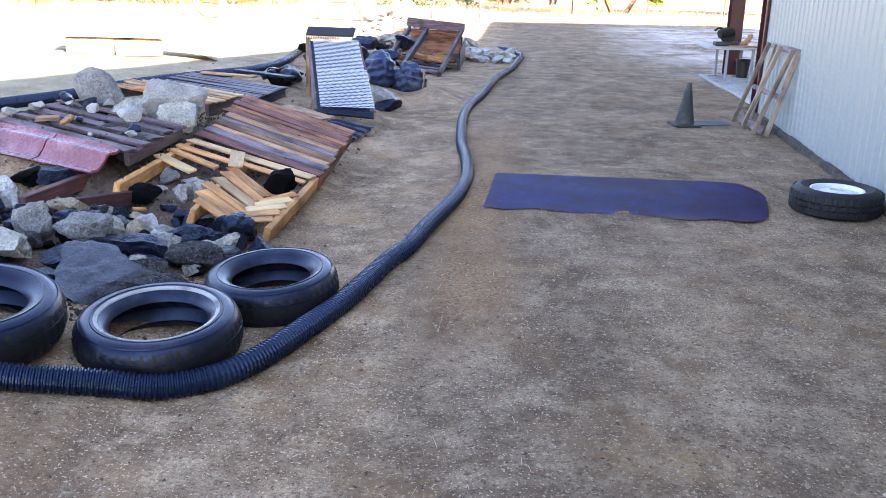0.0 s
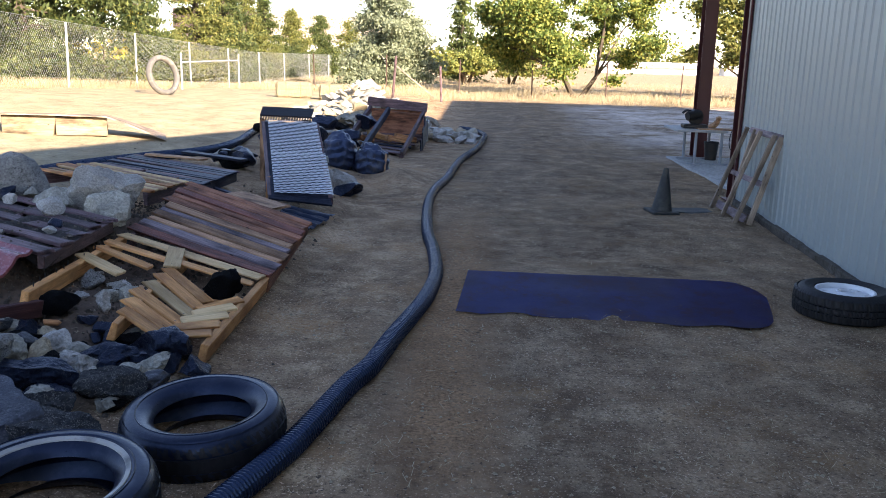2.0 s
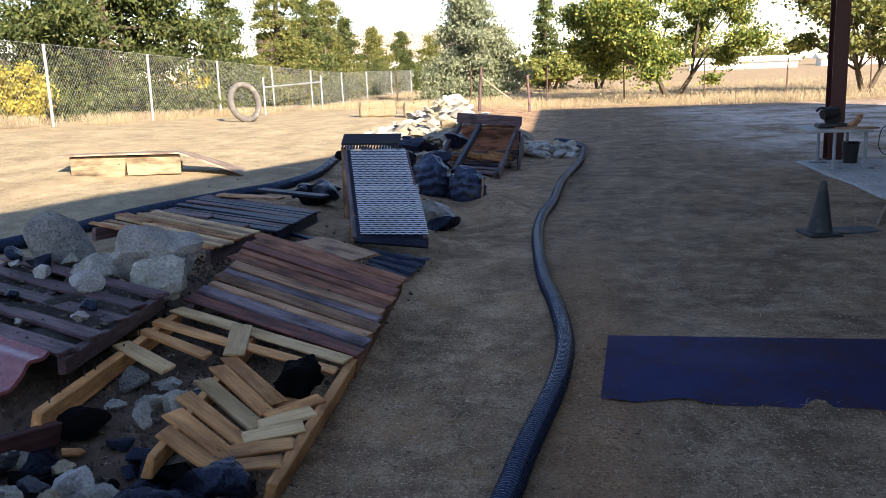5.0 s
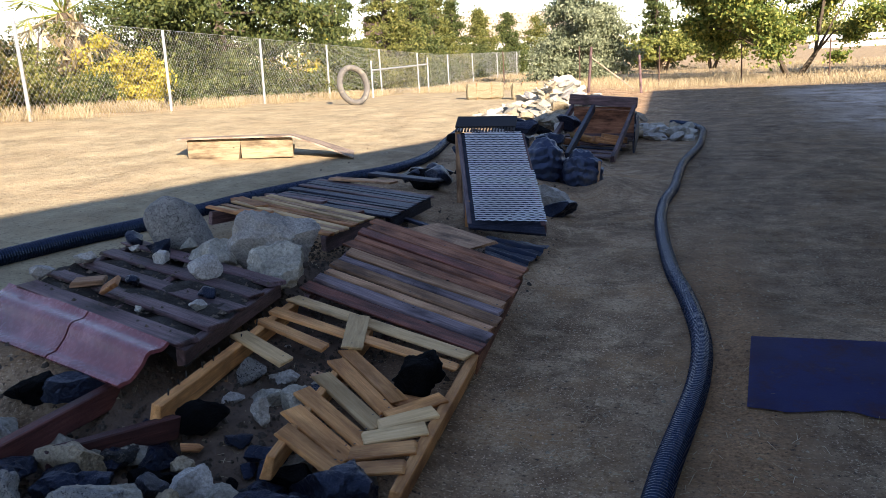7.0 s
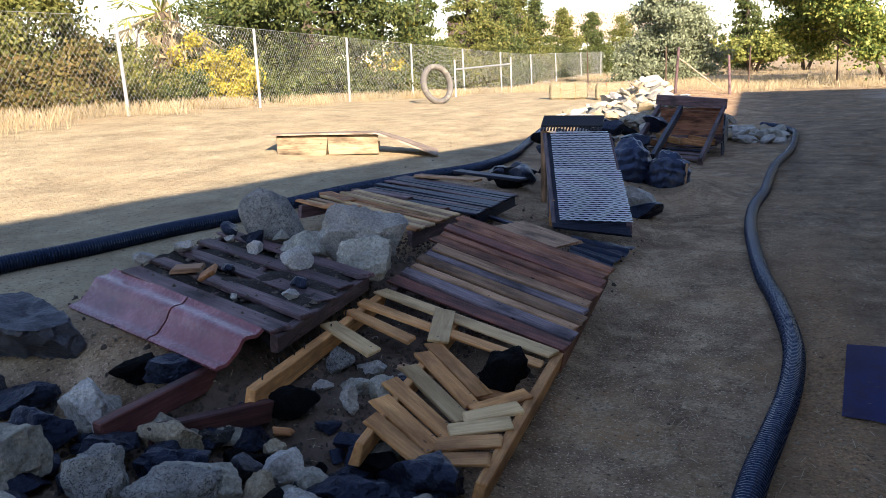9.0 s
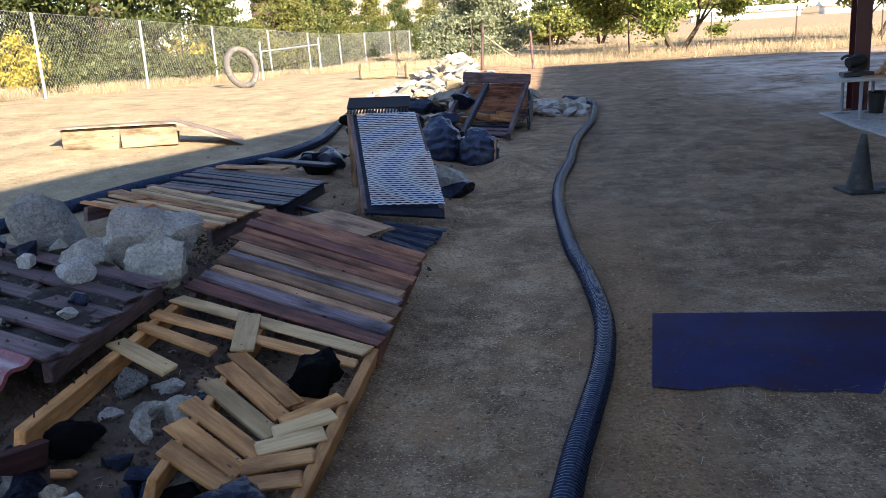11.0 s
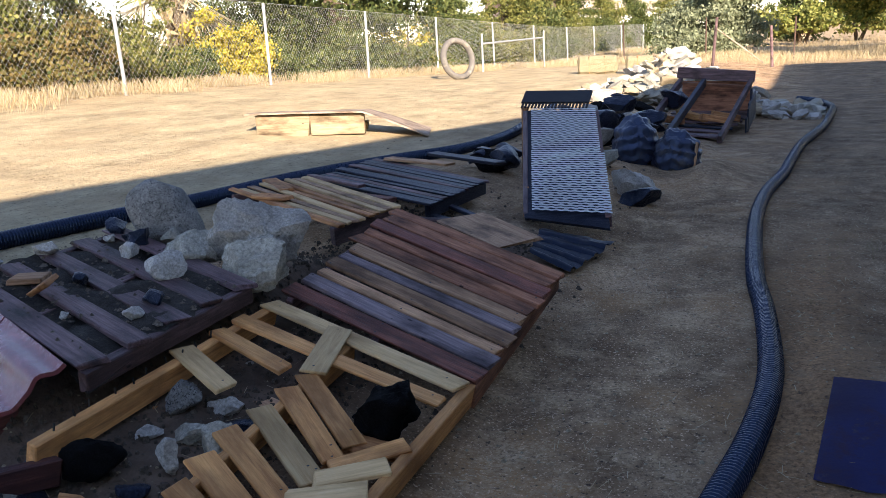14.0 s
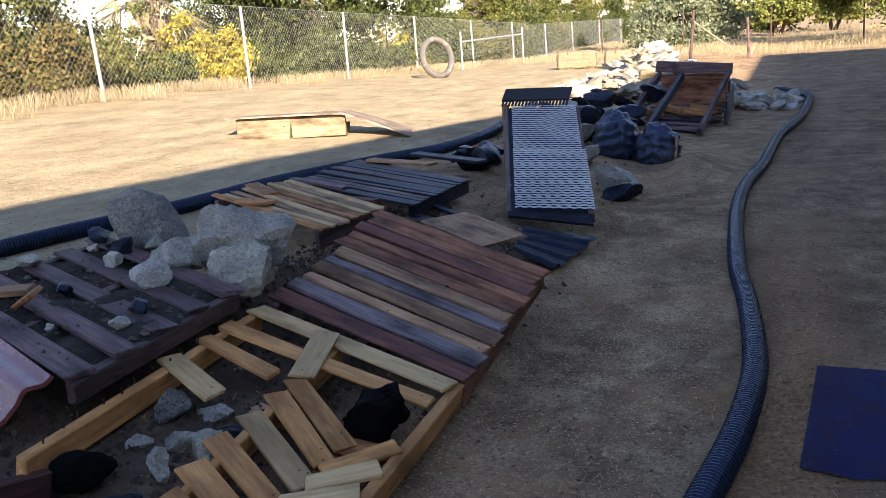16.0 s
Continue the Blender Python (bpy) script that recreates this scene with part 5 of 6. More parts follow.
# ---- half-buried wrapped tyres ----
def wrapped_lump(x, y, sx, sy, sz, turn, seed):
    bm = bmesh.new()
    bmesh.ops.create_icosphere(bm, subdivisions=5, radius=1)
    off = Vector((seed * 3.1, 0, 0))
    for v in bm.verts:
        c = v.co.copy()
        wave = math.sin(c.z * 19 + 5 * abs(c.x) + 1.8 * noise.noise(c * 2 + off))
        ridge = 0.055 * (math.copysign(abs(wave) ** 0.45, wave) if wave > 0 else 0.4 * wave)
        v.co = Vector((c.x * sx, c.y * sy, c.z * sz)) * (1 + ridge + 0.13 * noise.noise(c * 2.4 + off) + 0.05 * noise.noise(c * 7 + off))
        v.co.z += sz * 0.62
    return solo("wrapped_tyre", bm, BAG, pose(x, y, ground_z(x, y) - 0.05, 0, 0, turn), "half-buried lump of blue-black ridged plastic", "tyre", "buried tyres", smooth=True)


wrapped_lump(-1.16, 11.28, 0.22, 0.20, 0.29, 20, 1)
wrapped_lump(-0.75, 11.22, 0.22, 0.20, 0.27, -10, 2)
m, L = span((-0.58, 11.05, 0.0), (-0.56, 11.15, 0.30), (1, 0, 0))
solo("stake", box_bm(L, 0.05, 0.025, 0.003, worn=0.004), W_TAN, m, "weathered wooden stake in the soil bank", "stake")


# ---- tipped wooden crate ramp ----
def crate():
    ob = thing("crate_ramp", (-0.85, 15.0, 0.05), "tipped wooden crate with slanting dark rails", "crate")
    rng = random.Random(14)
    board(ob, (-1.29, 15.52, 0.39), (-0.36, 15.47, 0.36), 0.44, 0.016, W_BROWN, (0, -1, 0.12), "back_panel", label="red-brown plywood back", rng=rng)
    board(ob, (-1.31, 15.44, 0.15), (-0.36, 15.40, 0.13), 0.10, 0.02, W_DARK, (0, -1, 0.1), "back_board", rng=rng)
    board(ob, (-0.32, 14.35, 0.16), (-0.30, 15.45, 0.30), 0.30, 0.02, W_BLACK, (1, 0, 0), "side_panel", rng=rng)
    board(ob, (-1.33, 15.48, 0.73), (-0.31, 15.45, 0.64), 0.14, 0.15, W_DARK, (0, 0, 1), "top_beam", rng=rng)
    board(ob, (-1.34, 15.3, 0.60), (-0.36, 15.25, 0.52), 0.10, 0.03, W_BROWN, (0, 0, 1), "top_board", rng=rng)
    for k in range(6):
        y = 13.55 + 0.33 * k
        board(ob, (-1.28 - 0.02 * k, y, 0.12 + 0.015 * k), (-0.56 + 0.035 * k, y + 0.05, 0.05 + 0.012 * k), 0.24, 0.02, rng.choice((W_BROWN, W_DARK, W_DARK, W_BLACK)), (0, 0, 1), "floor_board", rng=rng)
    board(ob, (-1.40, 13.2, 0.20), (-1.28, 15.35, 0.62), 0.05, 0.09, W_DARK, (0, 0, 1), "rail", rng=rng)
    board(ob, (-1.12, 13.0, 0.14), (-0.96, 15.3, 0.60), 0.06, 0.10, W_BLACK, (0, 0, 1), "rail", rng=rng)
    board(ob, (-0.56, 13.25, 0.06), (-0.36, 15.4, 0.58), 0.05, 0.09, W_DARK, (0, 0, 1), "rail", rng=rng)
    for k in range(3):
        board(ob, (-0.33, 14.3 + 0.4 * k, 0.03), (-0.33, 14.3 + 0.4 * k, 0.20 + 0.16 * k), 0.30, 0.02, W_BLACK, (1, 0, 0), "side_board", rng=rng)
    return ob


crate()
for x, y, z, rz, mt in ((-0.75, 14.4, 0.17, 30, W_ORANGE), (-1.0, 14.6, 0.18, -20, W_YELLOW), (-1.2, 14.0, 0.2, 60, W_ORANGE), (-0.62, 14.7, 0.17, 15, W_ORANGE), (-1.18, 14.9, 0.2, 80, W_PALE)):
    solo("wood_block", box_bm(0.34, 0.12, 0.08, 0.005, worn=0.012), mt, pose(x, y, z + 0.02, 0, 12, rz), "orange-brown wood offcut inside the crate", "offcut", "crate offcuts")


# ---- things by the shed ----
def traffic_cone(x, y):
    ob = thing("traffic_cone", (x, y, 0.0), "sooty dark rubber cone on a square base", "cone")
    m = Matrix.Translation((x, y, 0.0)) @ pose(0, 0, 0, 0, 2, 0)
    part("body", lathe([(0.105, 0.03), (0.085, 0.12), (0.058, 0.27), (0.028, 0.43), (0.022, 0.455), (0.014, 0.455), (0.020, 0.43), (0.075, 0.12), (0.09, 0.03)], 28), CONEMAT, ob, m=m, smooth=True)
    part("base", box_bm(0.28, 0.28, 0.03, 0.008, (0, 0, 0.012)), CONEMAT, ob, m=m @ pose(0, 0, 0, 0, 0, 12))
    return ob


traffic_cone(2.45, 9.28)
bm = rock_bm(0.62, 0.40, 0.02, 61, 0.4, 18, 4, True)
solo("rubber_flap", bm, CONEMAT, pose(2.80, 9.45, -0.006, 0, 0, 10), "flattened dark rubber sheet behind the cone", "sheet")


def leaning_frame():
    """A wooden frame of three rails that leans on the wall."""
    ob = thing("leaning_rack", (2.97, 9.1, 0), "unpainted wooden slat frame leaning on the steel wall", "frame")
    rng = random.Random(6)
    for k, (y0, y1) in enumerate(((9.57, 9.43), (9.15, 9.01), (8.74, 8.60))):
        board(ob, (3.03, y0, 0.02), (3.275, y1, 0.87), 0.036, 0.042, W_RACK, (-1, 0, 0.4), "rail", rng=rng)
    for y0, y1 in ((9.40, 9.28), (8.66, 8.52)):
        board(ob, (3.14, y0, 0.02), (3.31, y1, 0.86), 0.035, 0.05, W_RACK, (-1, 0, 0.4), "rail", rng=rng)
    for u, wd in ((0.06, 0.08), (0.46, 0.05), (0.97, 0.06)):
        a, b = Vector((3.03, 9.60, 0.02)).lerp(Vector((3.275, 9.46, 0.87)), u), Vector((3.03, 8.66, 0.02)).lerp(Vector((3.275, 8.52, 0.87)), u)
        board(ob, a + Vector((0.05, 0, 0)), b + Vector((0.05, 0, 0)), wd, 0.02, W_GREY, (-1, 0, 0.4), "cross_board", rng=rng)
    return ob


leaning_frame()


def work_table():
    ob = thing("work_table", (3.95, 13.9, 0.03), "low grey work table with metal legs on the slab", "table")
    part("tabletop", box_bm(0.74, 0.95, 0.03, 0.004, (3.87, 13.85, 0.525)), TABLEMAT, ob)
    part("shelf_board", box_bm(0.5, 0.25, 0.02, 0.004, (4.1, 13.6, 0.548)), W_TAN, ob)
    for x, y in ((3.80, 13.47), (3.82, 14.25), (4.18, 13.47), (4.2, 14.25)):
        bm = bmesh.new()
        limb(bm, (x, y, 0.03), (x, y, 0.51), 0.022, 0.022, 10)
        part("leg", bm, GREYLEG, ob, smooth=True)
        part("foot", box_bm(0.22, 0.06, 0.02, 0.003, (x, y, 0.04)), GREYLEG, ob)
    return ob


work_table()


def mitre_saw(x, y, z):
    ob = thing("mitre_saw", (x, y, z), "black chop saw standing on the work table", "saw")
    part("bed", box_bm(0.36, 0.22, 0.06, 0.012, (x, y, z + 0.03)), BLACKPL, ob)
    part("motor", lathe([(0.0001, -0.11), (0.065, -0.11), (0.075, 0.0), (0.06, 0.11), (0.0001, 0.11)], 20), BLACKPL, ob, m=pose(x - 0.02, y, z + 0.19, 0, 80, 20), smooth=True)
    part("blade_guard", lathe([(0.0001, -0.02), (0.12, -0.02), (0.12, 0.02), (0.0001, 0.02)], 28), BLACKPL, ob, m=pose(x + 0.02, y + 0.03, z + 0.16, 90, 0, 15), smooth=True)
    bm = sweep([(x - 0.05, y, z + 0.24), (x - 0.13, y, z + 0.26), (x - 0.19, y, z + 0.22), (x - 0.2, y, z + 0.2)], lambda i: 0.018, 8, 0.02)
    part("handle", bm, BLACKPL, ob, smooth=True)
    return ob


mitre_saw(3.84, 13.8, 0.545)
bm = sweep([(4.06, 13.8, 0.55), (4.14, 13.78, 0.60), (4.18, 13.74, 0.68), (4.16, 13.72, 0.74)], lambda i: 0.045, 4, 0.03)
solo("curved_offcut", bm, W_TAN, Matrix(), "curved pale offcut of wood on the table", "offcut")


def waste_bin(x, y):
    ob = thing("waste_bin", (x, y, 0.03), "black plastic bin on the slab", "bin")
    part("body", lathe([(0.085, 0.03), (0.11, 0.30), (0.10, 0.30), (0.078, 0.045), (0.0001, 0.045), (0.0001, 0.03)], 24), BLACKPL, ob, m=Matrix.Translation((x, y, 0)), smooth=True)
    part("lip", lathe([(0.112, 0.29), (0.122, 0.30), (0.112, 0.315), (0.10, 0.30)], 24), BLACKPL, ob, m=Matrix.Translation((x, y, 0)), smooth=True)
    return ob


waste_bin(4.22, 14.15)


def tool_stand(x, y):
    ob = thing("tool_stand", (x, y, 0.03), "black tool stand with a hanging cord", "stand")
    for dx, dy in ((-0.12, -0.12), (0.12, -0.12), (0.0, 0.14)):
        bm = bmesh.new()
        limb(bm, (x + dx * 1.5, y + dy * 1.5, 0.03), (x + dx * 0.4, y + dy * 0.4, 0.62), 0.016, 0.016, 8)
        part("leg", bm, BLACKPL, ob, smooth=True)
    part("head", box_bm(0.26, 0.3, 0.14, 0.02, (x, y, 0.70)), BLACKPL, ob)
    part("cord", sweep([(x - 0.12, y, 0.66), (x - 0.22, y, 0.6), (x - 0.24, y, 0.40), (x - 0.16, y, 0.30), (x - 0.1, y, 0.4)], lambda i: 0.006, 6, 0.02), BLACKPL, ob, smooth=True)
    return ob


tool_stand(4.28, 12.6)


# ---- sunlit yard ----
def beam_ramp():
    a, b = Vector((-5.10, 10.66, 0)), Vector((-4.03, 11.06, 0))
    z = ground_z(-4.6, 10.8)
    ob = thing("beam_ramp", (-4.6, 10.8, z), "plywood jump laid over a sun-bleached timber beam", "ramp")
    rng = random.Random(4)
    d = (b - a).normalized()
    back = Vector((-d.y, d.x, 0))
    half = a.lerp(b, 0.49)
    up1, up2, up3 = Vector((0, 0, z + 0.125)), Vector((0, 0, z + 0.115)), Vector((0, 0, z + 0.10))
    board(ob, a + up1 + back * 0.12, half + up2 + back * 0.12, 0.24, 0.235, W_BEAM, name="beam", worn=0.012, rng=rng)
    board(ob, half + d * 0.003 + up2 + back * 0.125, b + up3 + back * 0.125, 0.24, 0.225, W_BEAM, name="beam", worn=0.012, rng=rng)
    board(ob, a + Vector((0, 0, z + 0.05)) + back * 0.45, b + Vector((0, 0, z + 0.04)) + back * 0.45, 0.2, 0.10, W_BEAM, name="beam", rng=rng)
    bm = bmesh.new()
    prof = [(-0.12, 0.284), (0.5, 0.272), (1.15, 0.250), (1.40, 0.155), (1.62, 0.060), (1.85, -0.040)]
    pts = [[bm.verts.new(a + d * s + back * w + Vector((0, 0, z - 0.01 + h - max(0, w) * 0.22 * h))) for s, h in prof] for w in (-0.07, 0.25, 0.62)]
    for r0, r1 in zip(pts, pts[1:]):
        for k in range(len(prof) - 1):
            bm.faces.new((r0[k], r0[k + 1], r1[k + 1], r1[k]))
    bmesh.ops.recalc_face_normals(bm, faces=bm.faces[:])
    bmesh.ops.solidify(bm, geom=bm.faces[:], thickness=0.018)
    part("plywood", bm, W_RACK, ob, "bent weathered plywood sheet")
    return ob


beam_ramp()
bm = lathe([(0.43 + 0.070 * math.cos(k * math.tau / 12), 0.085 * math.sin(k * math.tau / 12)) for k in range(12)], 48)
solo("standing_tyre", bm, plain("dusty_tyre", (0.14, 0.13, 0.12), 0.8, dirt=(0.25, 0.22, 0.18)), pose(-7.3, 22.0, ground_z(-7.3, 22.0) + 0.47, 78, 18, 58), "grey dusty tyre standing upright in the yard", "tyre", smooth=True)


def straw_bale(x, y, turn):
    bm = box_bm(1.02, 0.5, 0.46, 0.07, (0, 0, 0.23))
    bmesh.ops.triangulate(bm, faces=bm.faces[:])
    bmesh.ops.subdivide_edges(bm, edges=bm.edges[:], cuts=5, use_grid_fill=True)
    for v in bm.verts:
        v.co += noise.noise_vector(v.co * 11) * 0.022
    base = thing("straw_bale", pose(x, y, ground_z(x, y) - 0.01, 0, 0, turn), "pale rectangular straw bale on dirt", "bale", "straw bales")
    part("bale", bm, BALE, base, m=base.matrix_basis.copy())
    for s in (-0.2, 0.2):
        part("twine", box_bm(0.008, 0.52, 0.48, 0.002, (s, 0, 0.23)), W_ORANGE, base, m=base.matrix_basis.copy())
    return base


straw_bale(-4.7, 25.2, 8)
straw_bale(-3.4, 24.9, 4)


# ---- fences ----
def chain_fence():
    ob = thing("chain_fence", (-9.8, 20, ground_z(-9.8, 20)), "galvanised chain-link fence with steel posts", "fence")
    ys = [5.2, 9.5, 13.8, 17.9, 22.2, 26.6, 31.6, 36.4, 41.5, 46.8, 53.6, 60.5]
    rng = random.Random(12)
    top, foot = 1.62, lambda y: ground_z(-9.8, y)
    for y in ys:
        bm = bmesh.new()
        limb(bm, (-9.8, y, foot(y) - 0.2), (-9.8 + rng.uniform(-0.04, 0.04), y + rng.uniform(-0.05, 0.05), foot(y) + top), 0.03, 0.03, 8)
        part("post", bm, GALV, ob, smooth=True)
    bm = bmesh.new()
    pitch, x, w0 = 0.100, -9.76, 0.0016
    y = ys[0] - top
    while y < ys[-1]:
        for sgn in (1, -1):
            y1 = y + top * 0.85
            a = (x, y, foot(y) + (0 if sgn > 0 else top))
            b = (x, y1, foot(y1) + (top if sgn > 0 else 0))
            for dx, dy in ((0, w0), (w0, 0)):
                bm.faces.new([bm.verts.new(p) for p in ((a[0] - dx, a[1] - dy, a[2]), (a[0] + dx, a[1] + dy, a[2]), (b[0] + dx, b[1] + dy, b[2]), (b[0] - dx, b[1] - dy, b[2]))])
        y += pitch
    tagged(part("wire_mesh", bm, GALV, ob, "grey diamond wire mesh"), kind="stuff")
    for y0, y1 in zip(ys, ys[1:]):
        bm = bmesh.new()
        limb(bm, (-9.8, y0, foot(y0) + top), (-9.8, y1, foot(y1) + top), 0.0025, 0.0025, 5)
        part("top_wire", bm, GALV, ob)
    return ob


chain_fence()


def yard_gate():
    ob = thing("pipe_gate", (-8.9, 30, 0.1), "galvanised pipe gate frame before the fence", "gate")
    for p, q in (((-8.9, 28.0, 0.0), (-8.9, 28.0, 1.45)), ((-9.0, 35.0, -0.3), (-9.0, 35.0, 1.45)), ((-8.9, 28.0, 1.15), (-9.0, 35.0, 1.2))):
        bm = bmesh.new()
        limb(bm, p, q, 0.03, 0.03, 8)
        part("tube", bm, GALV, ob, smooth=True)
    return ob


yard_gate()
T_POST = plain("rusty_steel_post", (0.10, 0.06, 0.045), 0.8)
for k in range(12):
    x, y = -6.0 + 2.9 * k, 35.2 - 0.06 * k
    bm = bmesh.new()
    limb(bm, (0, 0, -0.2), (0.03 * ((k * 7) % 3 - 1), 0, 1.45), 0.028, 0.025, 6)
    solo("fence_post", bm, T_POST, (x, y, ground_z(x, y)), "thin rusty steel fence post in dry grass", "post", "field fence posts")
for x, y, h, lean in ((-2.2, 28.6, 1.35, 4), (-0.7, 30.6, 1.2, -3)):
    bm = bmesh.new()
    limb(bm, (0, 0, -0.2), (0, 0, h), 0.045, 0.04, 8)
    solo("wooden_post", bm, W_DARK, pose(x, y, ground_z(x, y), 0, lean, 0), "grey weathered timber gate post", "post", "timber gate posts")
m, L = span((-2.15, 28.6, 1.25), (-0.9, 29.4, 0.2))
solo("brace_pole", box_bm(L, 0.035, 0.035, 0.006), W_RACK, m, "slanting grey brace pole by a post", "pole")


# ---- trees ----
def broad_tree(name, x, y, height, spread, material, label, seed, count=9000, size=0.16, trunk=0.2, low=0.35, stems=3):
    z = ground_z(x, y)
    rng = random.Random(seed)
    ob = thing(name, (x, y, z), label, "tree", "trees")
    bm, spots = bmesh.new(), []
    for s in range(stems):
        a0 = math.tau * (s + rng.uniform(-0.2, 0.2)) / stems
        p = Vector((x + 0.12 * math.cos(a0), y + 0.12 * math.sin(a0), z - 0.1))
        fork = Vector((x + spread * 0.18 * math.cos(a0), y + spread * 0.18 * math.sin(a0), z + height * low))
        limb(bm, p, fork, trunk, trunk * 0.7)
        for k in range(6):
            a, r = a0 + rng.uniform(-1.1, 1.1), spread * rng.uniform(0.35, 1.0)
            tip = Vector((x + r * math.cos(a), y + r * math.sin(a), z + height * (low + (1 - low) * rng.uniform(0.15, 0.95) * math.sqrt(max(0.1, 1 - (r / spread) ** 2 * 0.6)))))
            knee = fork.lerp(tip, 0.5) + Vector((0, 0, height * 0.06))
            limb(bm, fork, knee, trunk * 0.45, trunk * 0.25, 6)
            limb(bm, knee, tip, trunk * 0.25, trunk * 0.08, 5)
            for _ in range(3):
                c = knee.lerp(tip, rng.uniform(0.3, 1.1)) + Vector((rng.gauss(0, 0.25), rng.gauss(0, 0.25), rng.gauss(0, 0.2))) * spread * 0.35
                rr = spread * rng.uniform(0.07, 0.17)
                spots.append((c, Vector((rr, rr, rr * 0.65))))
    for _ in range(26):
        a, e = rng.uniform(0, math.tau), math.asin(rng.uniform(-0.75, 1))
        rr = spread * rng.uniform(0.10, 0.22)
        q = rng.uniform(0.65, 1.0)
        spots.append((Vector((x + spread * q * math.cos(a) * math.cos(e), y + spread * q * math.sin(a) * math.cos(e), z + height * 0.58 + height * 0.45 * q * math.sin(e))), Vector((rr * 1.3, rr * 1.3, rr * 0.6))))
    part("trunk", bm, BARK, ob, "forked brown trunk", smooth=True)
    leafy("crown", ob, leaves(spots, count, size, seed), material)
    return ob


def conifer(x, y, height, spread, material, label, seed, count=9000, size=0.14, full=0.75):
    z = ground_z(x, y)
    rng = random.Random(seed)
    ob = thing("conifer", (x, y, z), label, "tree", "evergreens behind the fence")
    bm, spots = bmesh.new(), []
    limb(bm, (x, y, z - 0.1), (x, y, z + height), 0.035 * height, 0.02, 8)
    levels = int(height * 2.2)
    for k in range(levels):
        u = (k + 0.5) / levels
        r = spread * (1 - u) ** full * (0.8 + 0.4 * rng.random())
        for j in range(max(4, int(9 * (1 - u)) + 3)):
            a = rng.uniform(0, math.tau)
            rr = r * rng.uniform(0.55, 1.1)
            tip = Vector((x + rr * math.cos(a), y + rr * math.sin(a), z + height * u * 0.97 + rng.uniform(-0.2, 0.1)))
            root = Vector((x, y, z + height * u + 0.1))
            limb(bm, root, tip, 0.03, 0.01, 4)
            for e in (0.55, 0.85):
                w = 0.17 * spread * rng.uniform(0.7, 1.3) + 0.08
                spots.append((root.lerp(tip, e), Vector((w, w, w * 0.6))))
    part("trunk", bm, BARK, ob)
    leafy("crown", ob, leaves(spots, count, size, seed, 0.6, 2.2), material)
    return ob


def shrub(x, y, height, spread, material, label, seed, count=5000, size=0.11):
    z = ground_z(x, y)
    rng = random.Random(seed)
    ob = thing("shrub", (x, y, z), label, "shrub", "shrubs behind the fence")
    bm, spots = bmesh.new(), []
    for k in range(16):
        a, r = rng.uniform(0, math.tau), spread * math.sqrt(rng.random())
        tip = Vector((x + r * math.cos(a), y + r * math.sin(a), z + height * rng.uniform(0.25, 0.95) * (1 - 0.35 * (r / spread) ** 2)))
        limb(bm, (x + 0.2 * math.cos(a), y + 0.2 * math.sin(a), z - 0.1), tip, 0.04, 0.012, 5)
        for e in (0.4, 0.7, 1.0):
            w = spread * rng.uniform(0.18, 0.34)
            spots.append((Vector((x, y, z)).lerp(tip, e) + Vector((rng.gauss(0, 0.15), rng.gauss(0, 0.15), 0)), Vector((w, w, w * 0.8))))
    part("trunk", bm, BARK, ob)
    leafy("crown", ob, leaves(spots, count, size, seed), material)
    return ob


def palm(x, y, height):
    z = ground_z(x, y)
    ob = thing("palm", (x, y, z), "fan palm with yellow-green fronds and shaggy trunk", "tree")
    bm = bmesh.new()
    limb(bm, (x, y, z - 0.1), (x, y, z + height), 0.22, 0.16, 10)
    part("trunk", bm, BARK, ob, smooth=True)
    rng = random.Random(2)
    for k in range(22):
        a, e = rng.uniform(0, math.tau), rng.uniform(-0.7, 1.1)
        d = Vector((math.cos(a) * math.cos(e), math.sin(a) * math.cos(e), math.sin(e)))
        base, hub = Vector((x, y, z + height)), Vector((x, y, z + height)) + d * 0.8
        bm = bmesh.new()
        limb(bm, base, hub, 0.02, 0.012, 5)
        side = d.cross(Vector((0, 0, 1))).normalized()
        upv = side.cross(d)
        for j in range(15):
            t = -1.25 + 2.5 * j / 14
            tip = hub + (d * math.cos(t) + side * math.sin(t)) * 0.95 - Vector((0, 0, 0.25 * abs(t)))
            w = (side * math.cos(t) - d * math.sin(t)) * 0.035
            mid = hub.lerp(tip, 0.5)
            bm.faces.new([bm.verts.new(p) for p in (hub, mid - w, tip, mid + w)])
        part("frond", bm, L_PALM if e > -0.2 else STRAW, ob)
    leafy("skirt", ob, leaves([(Vector((x, y, z + height - 0.8)), Vector((0.35, 0.35, 0.9)))], 500, 0.10, 5, 2.0, 4), STRAW, "hanging dry fronds")
    return ob


broad_tree("mulberry_tree", 4.75, 37.6, 5.5, 4.3, L_MULBERRY, "spreading green and yellow tree with forked trunk", 5, 110000, 0.092, 0.12, 0.16, 3)
broad_tree("mulberry_tree", 12.4, 38.5, 5.2, 3.4, L_OLIVE, "dark green spreading tree behind the carport", 6, 34000, 0.12, 0.12, 0.16, 3)
broad_tree("orchard_tree", -0.2, 52.0, 2.3, 2.0, L_GREEN, "low yellow-green orchard tree in the field", 7, 9000, 0.13, 0.12, 0.25)
broad_tree("orchard_tree", 2.6, 56.0, 2.3, 2.2, L_OLIVE, "low yellow-green orchard tree in the field", 8, 8000, 0.13, 0.12, 0.25)
conifer(-3.5, 40.0, 5.4, 2.7, L_BLUE, "blue-grey cedar with a full cone shape", 9, 80000, 0.07, 0.6)
